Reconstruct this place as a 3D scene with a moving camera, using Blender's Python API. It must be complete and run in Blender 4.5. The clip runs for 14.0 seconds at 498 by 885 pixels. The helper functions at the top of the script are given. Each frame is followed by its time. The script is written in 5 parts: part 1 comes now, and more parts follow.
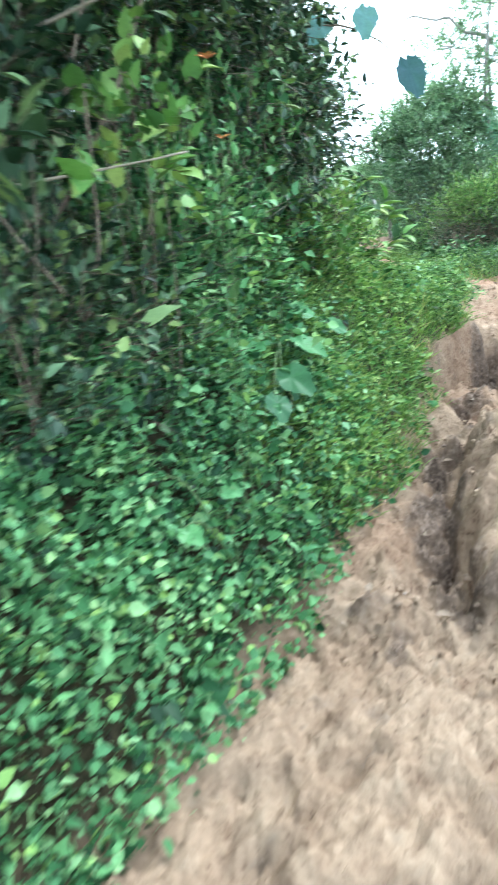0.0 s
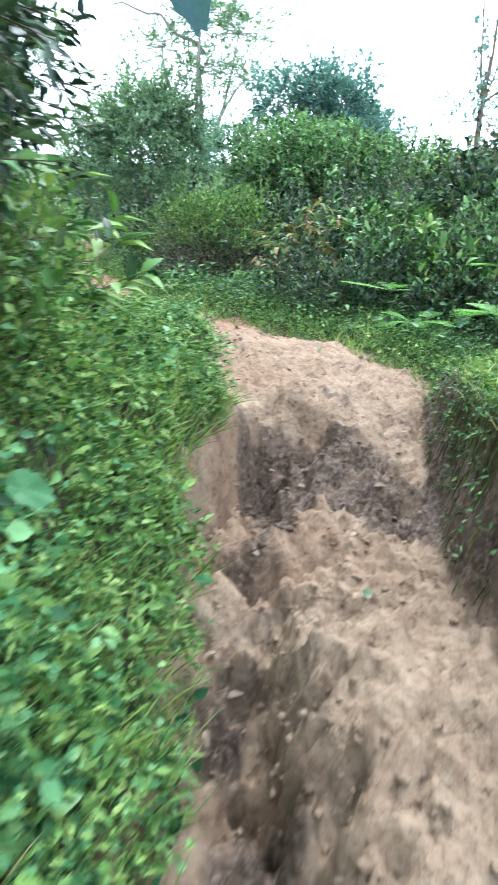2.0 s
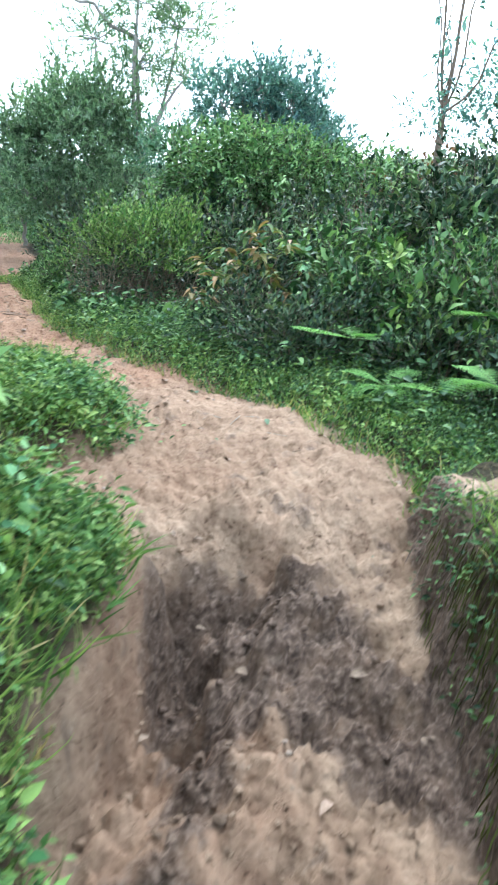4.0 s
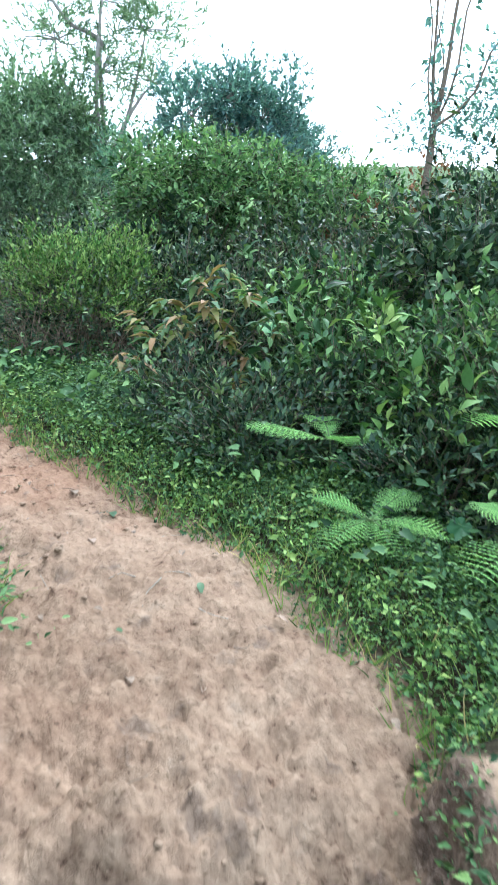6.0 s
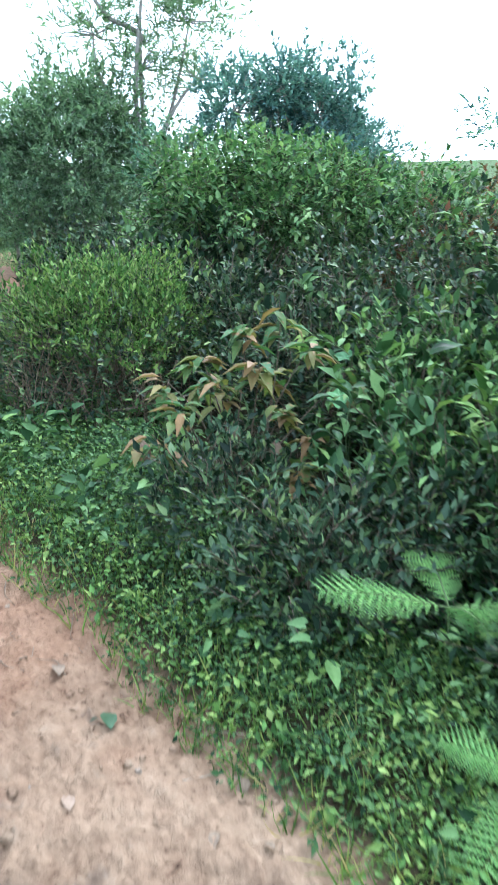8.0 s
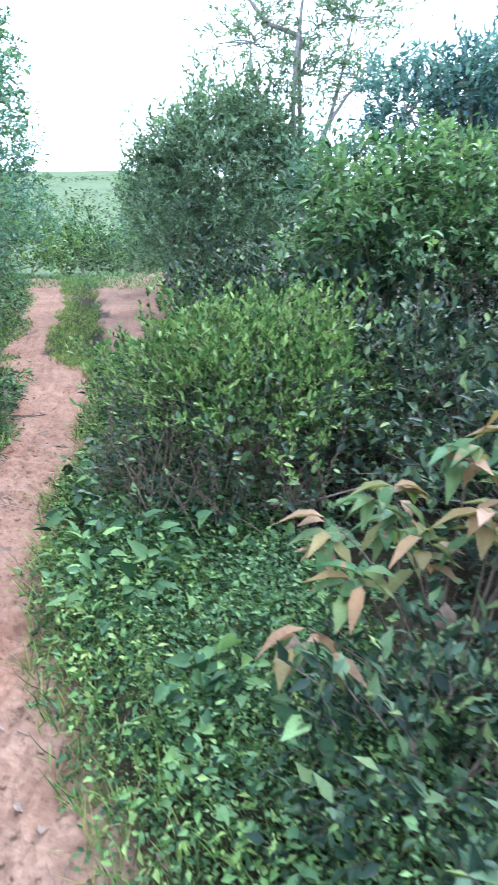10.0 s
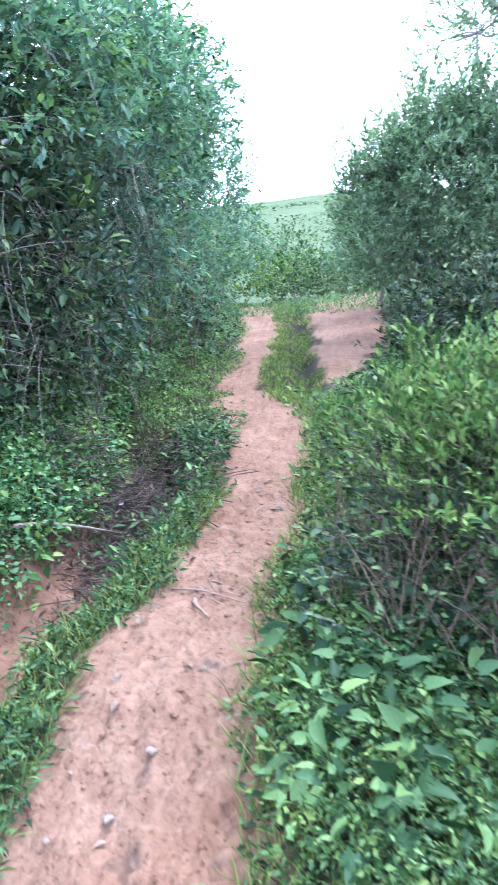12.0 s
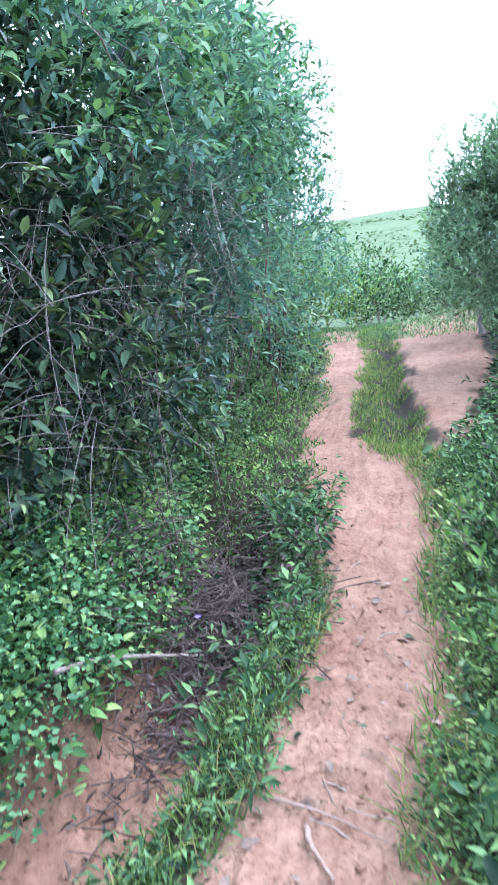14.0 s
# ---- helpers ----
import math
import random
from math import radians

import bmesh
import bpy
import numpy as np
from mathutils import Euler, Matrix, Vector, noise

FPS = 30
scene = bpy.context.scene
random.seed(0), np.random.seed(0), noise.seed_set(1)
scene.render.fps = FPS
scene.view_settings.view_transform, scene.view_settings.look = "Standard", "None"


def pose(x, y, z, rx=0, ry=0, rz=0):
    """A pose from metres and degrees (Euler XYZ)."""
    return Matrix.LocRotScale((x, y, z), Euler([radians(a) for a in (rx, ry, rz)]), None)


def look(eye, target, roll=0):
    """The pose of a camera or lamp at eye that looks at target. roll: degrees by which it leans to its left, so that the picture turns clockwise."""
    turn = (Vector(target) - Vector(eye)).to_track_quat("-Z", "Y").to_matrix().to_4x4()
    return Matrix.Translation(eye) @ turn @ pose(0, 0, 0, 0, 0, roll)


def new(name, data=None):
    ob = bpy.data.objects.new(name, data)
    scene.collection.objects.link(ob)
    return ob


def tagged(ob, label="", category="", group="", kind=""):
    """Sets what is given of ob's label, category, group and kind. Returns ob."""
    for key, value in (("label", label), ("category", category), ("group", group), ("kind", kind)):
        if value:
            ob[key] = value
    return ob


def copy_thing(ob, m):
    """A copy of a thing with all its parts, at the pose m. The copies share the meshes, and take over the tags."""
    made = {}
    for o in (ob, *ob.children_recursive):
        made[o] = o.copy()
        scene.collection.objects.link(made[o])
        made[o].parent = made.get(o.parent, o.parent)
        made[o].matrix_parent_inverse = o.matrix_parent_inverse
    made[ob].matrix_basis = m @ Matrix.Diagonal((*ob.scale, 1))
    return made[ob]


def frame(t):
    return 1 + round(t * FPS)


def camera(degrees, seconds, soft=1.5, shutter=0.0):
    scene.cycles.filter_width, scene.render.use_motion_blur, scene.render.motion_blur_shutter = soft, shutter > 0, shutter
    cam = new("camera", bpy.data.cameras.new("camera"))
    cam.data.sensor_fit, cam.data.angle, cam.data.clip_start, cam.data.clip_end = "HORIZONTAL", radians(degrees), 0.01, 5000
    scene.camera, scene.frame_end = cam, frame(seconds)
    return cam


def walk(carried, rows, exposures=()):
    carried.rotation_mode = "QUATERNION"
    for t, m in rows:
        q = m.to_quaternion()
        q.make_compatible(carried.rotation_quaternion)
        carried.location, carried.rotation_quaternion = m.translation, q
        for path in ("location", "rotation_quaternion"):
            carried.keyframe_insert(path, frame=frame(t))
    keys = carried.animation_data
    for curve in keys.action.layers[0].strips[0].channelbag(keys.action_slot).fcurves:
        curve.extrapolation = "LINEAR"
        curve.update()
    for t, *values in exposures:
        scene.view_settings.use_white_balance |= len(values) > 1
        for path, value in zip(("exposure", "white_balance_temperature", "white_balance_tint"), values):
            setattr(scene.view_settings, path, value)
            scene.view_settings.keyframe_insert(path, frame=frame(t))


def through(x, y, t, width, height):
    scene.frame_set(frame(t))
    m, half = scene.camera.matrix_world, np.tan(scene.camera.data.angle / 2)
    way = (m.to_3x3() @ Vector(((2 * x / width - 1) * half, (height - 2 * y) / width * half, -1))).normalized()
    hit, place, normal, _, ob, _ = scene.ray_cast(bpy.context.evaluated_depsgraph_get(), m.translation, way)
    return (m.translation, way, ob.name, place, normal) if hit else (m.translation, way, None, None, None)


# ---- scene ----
cam = camera(40.7, 14.0, soft=1.5, shutter=0.45)
PATH = [
    (0, (0.466, 0.223, 1.499), (0.26, 2.132, 0.939), -4.97),
    (0.5, (0.56, 0.764, 1.564), (0.591, 2.677, 0.983), -2.92),
    (1, (0.495, 1.181, 1.623), (0.766, 3.072, 1.031), -0.54),
    (1.5, (0.402, 1.809, 1.657), (0.867, 3.663, 1.069), 1.08),
    (2, (0.574, 2.273, 1.663), (1.226, 4.071, 1.08), 2.56),
    (2.5, (0.855, 2.666, 1.827), (1.607, 4.426, 1.246), 3.58),
    (3, (0.821, 2.822, 1.878), (1.61, 4.567, 1.301), 4.14),
    (3.5, (0.881, 3.236, 1.772), (1.673, 4.98, 1.196), 3.94),
    (4, (1.111, 3.497, 1.878), (1.914, 5.238, 1.309), 3.92),
    (4.2, (1.265, 3.566, 1.929), (2.079, 5.305, 1.368), 4.11),
    (6.3, (1.946, 4.868, 2.289), (2.801, 6.589, 1.736), 4.46),
    (6.5, (2.003, 4.954, 2.337), (2.859, 6.674, 1.78), 4.56),
    (7, (2.05, 5.207, 2.238), (2.891, 6.933, 1.679), 4.58),
    (7.5, (2.169, 5.641, 2.266), (2.968, 7.385, 1.699), 4.23),
    (7.7, (2.242, 5.77, 2.319), (3.016, 7.525, 1.752), 3.95),
    (9.8, (2.618, 7.264, 2.544), (2.989, 9.146, 1.979), 2.51),
    (10, (2.606, 7.34, 2.543), (2.93, 9.232, 1.981), 2.12),
    (10.5, (2.487, 7.62, 2.511), (2.672, 9.532, 1.954), 1.05),
    (11, (2.48, 7.856, 2.523), (2.512, 9.781, 1.98), -0.24),
    (11.5, (2.572, 8.054, 2.649), (2.441, 9.979, 2.123), -1.57),
    (12, (2.468, 8.291, 2.58), (2.184, 10.204, 2.072), -2.72),
    (12.5, (2.387, 8.575, 2.594), (1.979, 10.47, 2.101), -3.78),
    (13, (2.471, 8.923, 2.637), (1.996, 10.806, 2.159), -4.32),
    (13.5, (2.292, 9.153, 2.645), (1.794, 11.033, 2.182), -4.34),
    (14, (2.101, 9.437, 2.727), (1.601, 11.322, 2.283), -4.35),
]
walk(cam, [(t, look(eye, target, roll)) for t, eye, target, roll in PATH], [(0, 1.46, 5600, 3), (2.5, 1.22, 5650, 8), (6, 0.95, 5550, 9), (7.7, 0.9, 5500, 9), (10, 1.23, 5250, 23), (14, 1.42, 5100, 26)])

# ---- world and light: a bright overcast sky ----
SUN_ELEV, SUN_TURN = radians(58), radians(35)
world = bpy.data.worlds.new("overcast_sky")
scene.world = world
world.use_nodes = True
wn, wl = world.node_tree.nodes, world.node_tree.links
sky = wn.new("ShaderNodeTexSky")
sky.sky_type, sky.sun_disc = "NISHITA", False
sky.sun_elevation, sky.sun_rotation = SUN_ELEV, SUN_TURN
sky.air_density, sky.dust_density = 1.0, 6.0
cloud = wn.new("ShaderNodeMix")
cloud.data_type = "RGBA"
cloud.inputs["Factor"].default_value = 0.8
cloud.inputs["B"].default_value = (14.0, 15.2, 16.2, 1)
wl.new(sky.outputs["Color"], cloud.inputs["A"])
wl.new(cloud.outputs["Result"], wn["Background"].inputs["Color"])
wn["Background"].inputs["Strength"].default_value = 0.15

sun_data = bpy.data.lights.new("sun", "SUN")
sun_data.energy, sun_data.angle, sun_data.color = 1.5, radians(20), (1.0, 0.96, 0.9)
sun = new("sun", sun_data)
sun.matrix_world = look((0, 0, 30), (30 * math.cos(SUN_ELEV) * -math.sin(SUN_TURN), 30 * math.cos(SUN_ELEV) * -math.cos(SUN_TURN), 30 - 30 * math.sin(SUN_ELEV)))

# ---- materials ----


def material(name):
    m = bpy.data.materials.new(name)
    m.use_nodes = True
    return m, m.node_tree.nodes, m.node_tree.links, m.node_tree.nodes["Principled BSDF"]


def ramp(nodes, stops):
    r = nodes.new("ShaderNodeValToRGB")
    while len(r.color_ramp.elements) < len(stops):
        r.color_ramp.elements.new(0.5)
    for e, (p, c) in zip(r.color_ramp.elements, stops):
        e.position, e.color = p, (*c, 1)
    return r


def noise_node(nodes, links, scale, detail=6, rough=0.6, coord="Object"):
    n = nodes.new("ShaderNodeTexNoise")
    n.inputs["Scale"].default_value, n.inputs["Detail"].default_value = scale, detail
    n.inputs["Roughness"].default_value = rough
    tc = nodes.new("ShaderNodeTexCoord")
    links.new(tc.outputs[coord], n.inputs["Vector"])
    return n


def mix_node(nodes, links, fac, a, b, mode="MIX"):
    m = nodes.new("ShaderNodeMix")
    m.data_type, m.blend_type = "RGBA", mode
    for key, val in (("Factor", fac), ("A", a), ("B", b)):
        if isinstance(val, (int, float)):
            m.inputs[key].default_value = val
        elif isinstance(val, tuple):
            m.inputs[key].default_value = (*val, 1)
        else:
            links.new(val, m.inputs[key])
    return m.outputs["Result"]


def leaf_material(name, stops, rough=0.4, through=0.16, spot=None):
    """Leaf skin: colour varies from leaf to leaf and in patches, light shines through."""
    m, n, l, p = material(name)
    geo = n.new("ShaderNodeNewGeometry")
    r = ramp(n, stops)
    info = n.new("ShaderNodeObjectInfo")
    add = n.new("ShaderNodeMath")
    add.operation = "ADD"
    l.new(geo.outputs["Random Per Island"], add.inputs[0])
    l.new(info.outputs["Random"], add.inputs[1])
    fr = n.new("ShaderNodeMath")
    fr.operation = "FRACT"
    l.new(add.outputs[0], fr.inputs[0])
    l.new(fr.outputs[0], r.inputs["Fac"])
    big = noise_node(n, l, 2.2, 3)
    shade = ramp(n, [(0.3, (0.75, 0.8, 0.8)), (0.7, (1.2, 1.15, 1.0))])
    l.new(big.outputs["Fac"], shade.inputs["Fac"])
    col = mix_node(n, l, 1.0, r.outputs["Color"], shade.outputs["Color"], "MULTIPLY")
    fine = noise_node(n, l, 90.0, 2)
    vein = ramp(n, [(0.35, (0.8, 0.82, 0.78)), (0.65, (1.1, 1.1, 1.05))])
    l.new(fine.outputs["Fac"], vein.inputs["Fac"])
    col = mix_node(n, l, 0.6, col, vein.outputs["Color"], "MULTIPLY")
    if spot:
        sp = noise_node(n, l, 38.0, 3)
        sr = ramp(n, [(0.58, (0, 0, 0)), (0.68, (1, 1, 1))])
        l.new(sp.outputs["Fac"], sr.inputs["Fac"])
        col = mix_node(n, l, sr.outputs["Color"], col, spot)
    l.new(col, p.inputs["Base Color"])
    p.inputs["Roughness"].default_value = rough
    p.inputs["Specular IOR Level"].default_value = 0.12
    tr = n.new("ShaderNodeBsdfTranslucent")
    warm = mix_node(n, l, 1.0, col, (1.1, 1.25, 0.7), "MULTIPLY")
    l.new(warm, tr.inputs["Color"])
    mx = n.new("ShaderNodeMixShader")
    mx.inputs["Fac"].default_value = through
    out = n["Material Output"]
    l.new(p.outputs["BSDF"], mx.inputs[1])
    l.new(tr.outputs["BSDF"], mx.inputs[2])
    l.new(mx.outputs["Shader"], out.inputs["Surface"])
    return m


def bark_material(name, dark, light, scale=30):
    m, n, l, p = material(name)
    no = noise_node(n, l, scale, 5)
    r = ramp(n, [(0.3, dark), (0.7, light)])
    l.new(no.outputs["Fac"], r.inputs["Fac"])
    l.new(r.outputs["Color"], p.inputs["Base Color"])
    p.inputs["Roughness"].default_value = 0.85
    b = n.new("ShaderNodeBump")
    b.inputs["Strength"].default_value, b.inputs["Distance"].default_value = 0.5, 0.004
    l.new(no.outputs["Fac"], b.inputs["Height"])
    l.new(b.outputs["Normal"], p.inputs["Normal"])
    return m


def soil_material():
    m, n, l, p = material("soil")

    def att(name):
        a = n.new("ShaderNodeAttribute")
        a.attribute_name = name
        return a.outputs["Fac"]
    big = noise_node(n, l, 1.6, 5)
    mid = noise_node(n, l, 9.0, 8, 0.7)
    fine = noise_node(n, l, 36.0, 6, 0.6)
    tan = ramp(n, [(0.33, (0.13, 0.083, 0.055)), (0.39, (0.215, 0.15, 0.103)), (0.58, (0.28, 0.205, 0.143)), (0.75, (0.335, 0.262, 0.192))])
    l.new(mid.outputs["Fac"], tan.inputs["Fac"])
    red = ramp(n, [(0.34, (0.13, 0.068, 0.042)), (0.39, (0.222, 0.126, 0.08)), (0.58, (0.272, 0.164, 0.106)), (0.75, (0.315, 0.216, 0.152))])
    l.new(mid.outputs["Fac"], red.inputs["Fac"])
    col = mix_node(n, l, att("red"), tan.outputs["Color"], red.outputs["Color"])
    patch = ramp(n, [(0.35, (0.8, 0.76, 0.72)), (0.65, (1.08, 1.08, 1.06))])
    l.new(big.outputs["Fac"], patch.inputs["Fac"])
    col = mix_node(n, l, 1.0, col, patch.outputs["Color"], "MULTIPLY")
    grit = ramp(n, [(0.31, (0.3, 0.27, 0.25)), (0.37, (0.9, 0.9, 0.9)), (0.5, (1.0, 1.0, 1.0)), (0.72, (1.1, 1.1, 1.1))])
    l.new(fine.outputs["Fac"], grit.inputs["Fac"])
    col = mix_node(n, l, 0.8, col, grit.outputs["Color"], "MULTIPLY")
    # One dark colour for moist clay and for painted shade in the hollows.
    damp_shade_col = ramp(n, [(0.36, (0.024, 0.015, 0.01)), (0.5, (0.075, 0.051, 0.037)), (0.64, (0.17, 0.125, 0.093))])
    l.new(fine.outputs["Fac"], damp_shade_col.inputs["Fac"])
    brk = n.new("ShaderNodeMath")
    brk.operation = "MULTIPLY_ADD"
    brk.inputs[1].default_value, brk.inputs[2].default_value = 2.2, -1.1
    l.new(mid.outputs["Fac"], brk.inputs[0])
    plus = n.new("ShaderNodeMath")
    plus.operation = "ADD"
    l.new(att("damp_shade"), plus.inputs[0])
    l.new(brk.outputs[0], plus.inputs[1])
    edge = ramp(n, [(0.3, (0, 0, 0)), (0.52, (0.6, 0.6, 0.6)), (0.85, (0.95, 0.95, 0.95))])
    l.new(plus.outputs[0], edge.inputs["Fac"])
    col = mix_node(n, l, edge.outputs["Color"], col, damp_shade_col.outputs["Color"])
    # Fallen leaves under plants, darkened further to hold the shade between stems.
    litter_shade = ramp(n, [(0.3, (0.012, 0.01, 0.006)), (0.55, (0.034, 0.03, 0.015)), (0.75, (0.085, 0.065, 0.035))])
    l.new(fine.outputs["Fac"], litter_shade.inputs["Fac"])
    col = mix_node(n, l, att("veg"), col, litter_shade.outputs["Color"])
    far = ramp(n, [(0.35, (0.09, 0.125, 0.068)), (0.6, (0.112, 0.15, 0.082))])
    l.new(noise_node(n, l, 0.25, 8).outputs["Fac"], far.inputs["Fac"])
    col = mix_node(n, l, att("far"), col, far.outputs["Color"])
    l.new(col, p.inputs["Base Color"])
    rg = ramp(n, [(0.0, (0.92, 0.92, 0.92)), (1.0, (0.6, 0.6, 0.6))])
    l.new(att("damp_shade"), rg.inputs["Fac"])
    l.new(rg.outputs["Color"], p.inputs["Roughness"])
    dull = n.new("ShaderNodeMath")
    dull.operation = "MULTIPLY_ADD"
    dull.inputs[1].default_value, dull.inputs[2].default_value = -0.15, 0.15
    l.new(att("far"), dull.inputs[0])
    l.new(dull.outputs[0], p.inputs["Specular IOR Level"])
    crumb = n.new("ShaderNodeTexVoronoi")
    crumb.inputs["Scale"].default_value, crumb.inputs["Randomness"].default_value = 26.0, 1.0
    tc = n.new("ShaderNodeTexCoord")
    warp = mix_node(n, l, 0.06, tc.outputs["Object"], mid.outputs["Color"])
    l.new(warp, crumb.inputs["Vector"])
    b0 = n.new("ShaderNodeBump")
    b0.inputs["Strength"].default_value, b0.inputs["Distance"].default_value = 0.45, 0.015
    b0.invert = True
    l.new(crumb.outputs["Distance"], b0.inputs["Height"])
    b = n.new("ShaderNodeBump")
    b.inputs["Strength"].default_value, b.inputs["Distance"].default_value = 0.42, 0.02
    l.new(b0.outputs["Normal"], b.inputs["Normal"])
    l.new(fine.outputs["Fac"], b.inputs["Height"])
    b2 = n.new("ShaderNodeBump")
    b2.inputs["Strength"].default_value, b2.inputs["Distance"].default_value = 0.45, 0.05
    l.new(mid.outputs["Fac"], b2.inputs["Height"])
    l.new(b.outputs["Normal"], b2.inputs["Normal"])
    l.new(b2.outputs["Normal"], p.inputs["Normal"])
    return m


SOIL = soil_material()
# Near-black first stops put the shade between leaves into the leaf colour.
LEAF_COVER = leaf_material("ground_cover_leaf", [(0.0, (0.008, 0.027, 0.012)), (0.32, (0.055, 0.148, 0.064)), (0.7, (0.145, 0.309, 0.139)), (0.93, (0.232, 0.375, 0.185)), (1.0, (0.239, 0.391, 0.111))], 0.4)
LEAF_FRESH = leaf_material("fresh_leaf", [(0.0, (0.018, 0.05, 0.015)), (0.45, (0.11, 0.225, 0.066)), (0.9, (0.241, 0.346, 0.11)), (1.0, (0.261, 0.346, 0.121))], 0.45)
LEAF_WEED = leaf_material("weed_leaf", [(0.0, (0.01, 0.028, 0.013)), (0.4, (0.05, 0.112, 0.05)), (0.8, (0.135, 0.24, 0.101)), (1.0, (0.181, 0.297, 0.101))], 0.42)
LEAF_SOFT = leaf_material("soft_green_leaf", [(0.0, (0.014, 0.036, 0.016)), (0.4, (0.085, 0.175, 0.08)), (0.85, (0.19, 0.32, 0.15)), (1.0, (0.25, 0.37, 0.17))], 0.45, 0.3)
# Skewed dark: its tones stand in for shaded hollows inside the shrubs.
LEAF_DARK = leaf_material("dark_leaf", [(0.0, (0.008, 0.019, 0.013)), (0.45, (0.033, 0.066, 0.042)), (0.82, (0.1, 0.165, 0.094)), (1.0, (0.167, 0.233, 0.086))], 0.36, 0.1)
# Next three: distance haze painted in as paler, bluer leaf colour.
LEAF_HAZE_BLUE = leaf_material("haze_blue_green_leaf", [(0.0, (0.04, 0.09, 0.085)), (0.6, (0.15, 0.28, 0.235)), (1.0, (0.23, 0.36, 0.29))], 0.45, 0.42)
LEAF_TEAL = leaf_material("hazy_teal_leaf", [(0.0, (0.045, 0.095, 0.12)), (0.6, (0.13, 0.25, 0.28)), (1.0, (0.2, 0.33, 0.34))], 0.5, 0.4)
LEAF_HAZE_GREY = leaf_material("haze_grey_green_leaf", [(0.0, (0.075, 0.125, 0.085)), (0.6, (0.22, 0.335, 0.235)), (1.0, (0.31, 0.41, 0.31))], 0.5, 0.45)
LEAF_OLIVE = leaf_material("olive_leaf", [(0.0, (0.0576, 0.144, 0.0648)), (0.4, (0.101, 0.158, 0.0576)), (0.7, (0.18, 0.173, 0.0648)), (0.88, (0.245, 0.158, 0.0864)), (1.0, (0.346, 0.238, 0.173))], 0.48, 0.3, (0.24, 0.13, 0.07))
LEAF_BROAD = leaf_material("broad_leaf", [(0.0, (0.0369, 0.104, 0.0491)), (0.6, (0.111, 0.271, 0.123)), (1.0, (0.16, 0.332, 0.123))], 0.4, 0.3)
LEAF_FERN = leaf_material("fern_leaf", [(0.0, (0.14, 0.31, 0.1)), (1.0, (0.26, 0.46, 0.17))], 0.5, 0.35)
GRASS = leaf_material("grass_blade", [(0.0, (0.0338, 0.0745, 0.0208)), (0.55, (0.154, 0.256, 0.0692)), (0.85, (0.25, 0.322, 0.101)), (1.0, (0.434, 0.33, 0.185))], 0.5, 0.35)
MOSS = leaf_material("dull_moss", [(0.0, (0.03, 0.028, 0.012)), (0.6, (0.075, 0.075, 0.028)), (1.0, (0.12, 0.15, 0.05))], 0.7, 0.15)
LEAF_FAR = leaf_material("far_scrub_leaf", [(0.0, (0.075, 0.115, 0.06)), (1.0, (0.1, 0.14, 0.075))], 0.95, 0.2)
LEAF_RED = leaf_material("reddish_leaf", [(0.0, (0.072, 0.0792, 0.036)), (0.6, (0.158, 0.072, 0.0432)), (1.0, (0.245, 0.108, 0.072))], 0.5, 0.3)
DARK_DEAD = bark_material("rotting_plant", (0.035, 0.026, 0.02), (0.13, 0.095, 0.07), 60)
DEAD = bark_material("dead_plant", (0.09, 0.065, 0.045), (0.26, 0.19, 0.13), 60)
PALE = bark_material("pale_dead_leaf", (0.186, 0.124, 0.0806), (0.322, 0.236, 0.174), 60)
TWIG = bark_material("twig_bark", (0.06, 0.045, 0.03), (0.17, 0.13, 0.09), 60)
PALE_TWIG = bark_material("bleached_twig", (0.186, 0.155, 0.112), (0.322, 0.279, 0.217), 60)
GREY_TWIG = bark_material("grey_dry_vine", (0.1, 0.085, 0.068), (0.25, 0.22, 0.18), 60)
STEM = bark_material("green_stem", (0.05, 0.09, 0.03), (0.1, 0.15, 0.05), 60)
TRUNK = bark_material("grey_trunk", (0.16, 0.15, 0.13), (0.34, 0.32, 0.28), 12)
PURPLE = bark_material("purple_petal", (0.2, 0.14, 0.5), (0.36, 0.28, 0.68), 80)
ORANGE = bark_material("orange_petal", (0.45, 0.12, 0.06), (0.6, 0.3, 0.08), 60)
STONE = bark_material("pale_stone", (0.186, 0.143, 0.105), (0.298, 0.236, 0.186), 25)

# ---- plan of the trail ----
rng = np.random.default_rng(7)


def vnoise(x, y, seed=0):
    """Smooth value noise over the plane, 0 to 1."""
    xi, yi = np.floor(x).astype(np.int64), np.floor(y).astype(np.int64)
    u, v = x - xi, y - yi
    u, v = u * u * (3 - 2 * u), v * v * (3 - 2 * v)

    def h(a, b):
        k = (a * 374761393 + b * 668265263 + seed * 974711) & 0x7FFFFFFF
        k = ((k ^ (k >> 13)) * 1274126177) & 0x7FFFFFFF
        return ((k ^ (k >> 16)) & 0xFFFF) / 65535.0
    return (h(xi, yi) * (1 - u) + h(xi + 1, yi) * u) * (1 - v) + (h(xi, yi + 1) * (1 - u) + h(xi + 1, yi + 1) * u) * v


def fbm(x, y, scale, octaves=4, seed=0):
    total, amp, norm = 0, 1.0, 0
    for k in range(octaves):
        total = total + amp * (vnoise(x * scale * 2 ** k, y * scale * 2 ** k, seed + k * 17) - 0.5)
        norm += amp
        amp *= 0.55
    return total / norm * 2


def sm(a, b, x):
    t = np.clip((x - a) / (b - a), 0, 1)
    return t * t * (3 - 2 * t)


def curve(y, pairs):
    a = np.array(pairs, float)
    return np.interp(y, a[:, 0], a[:, 1])


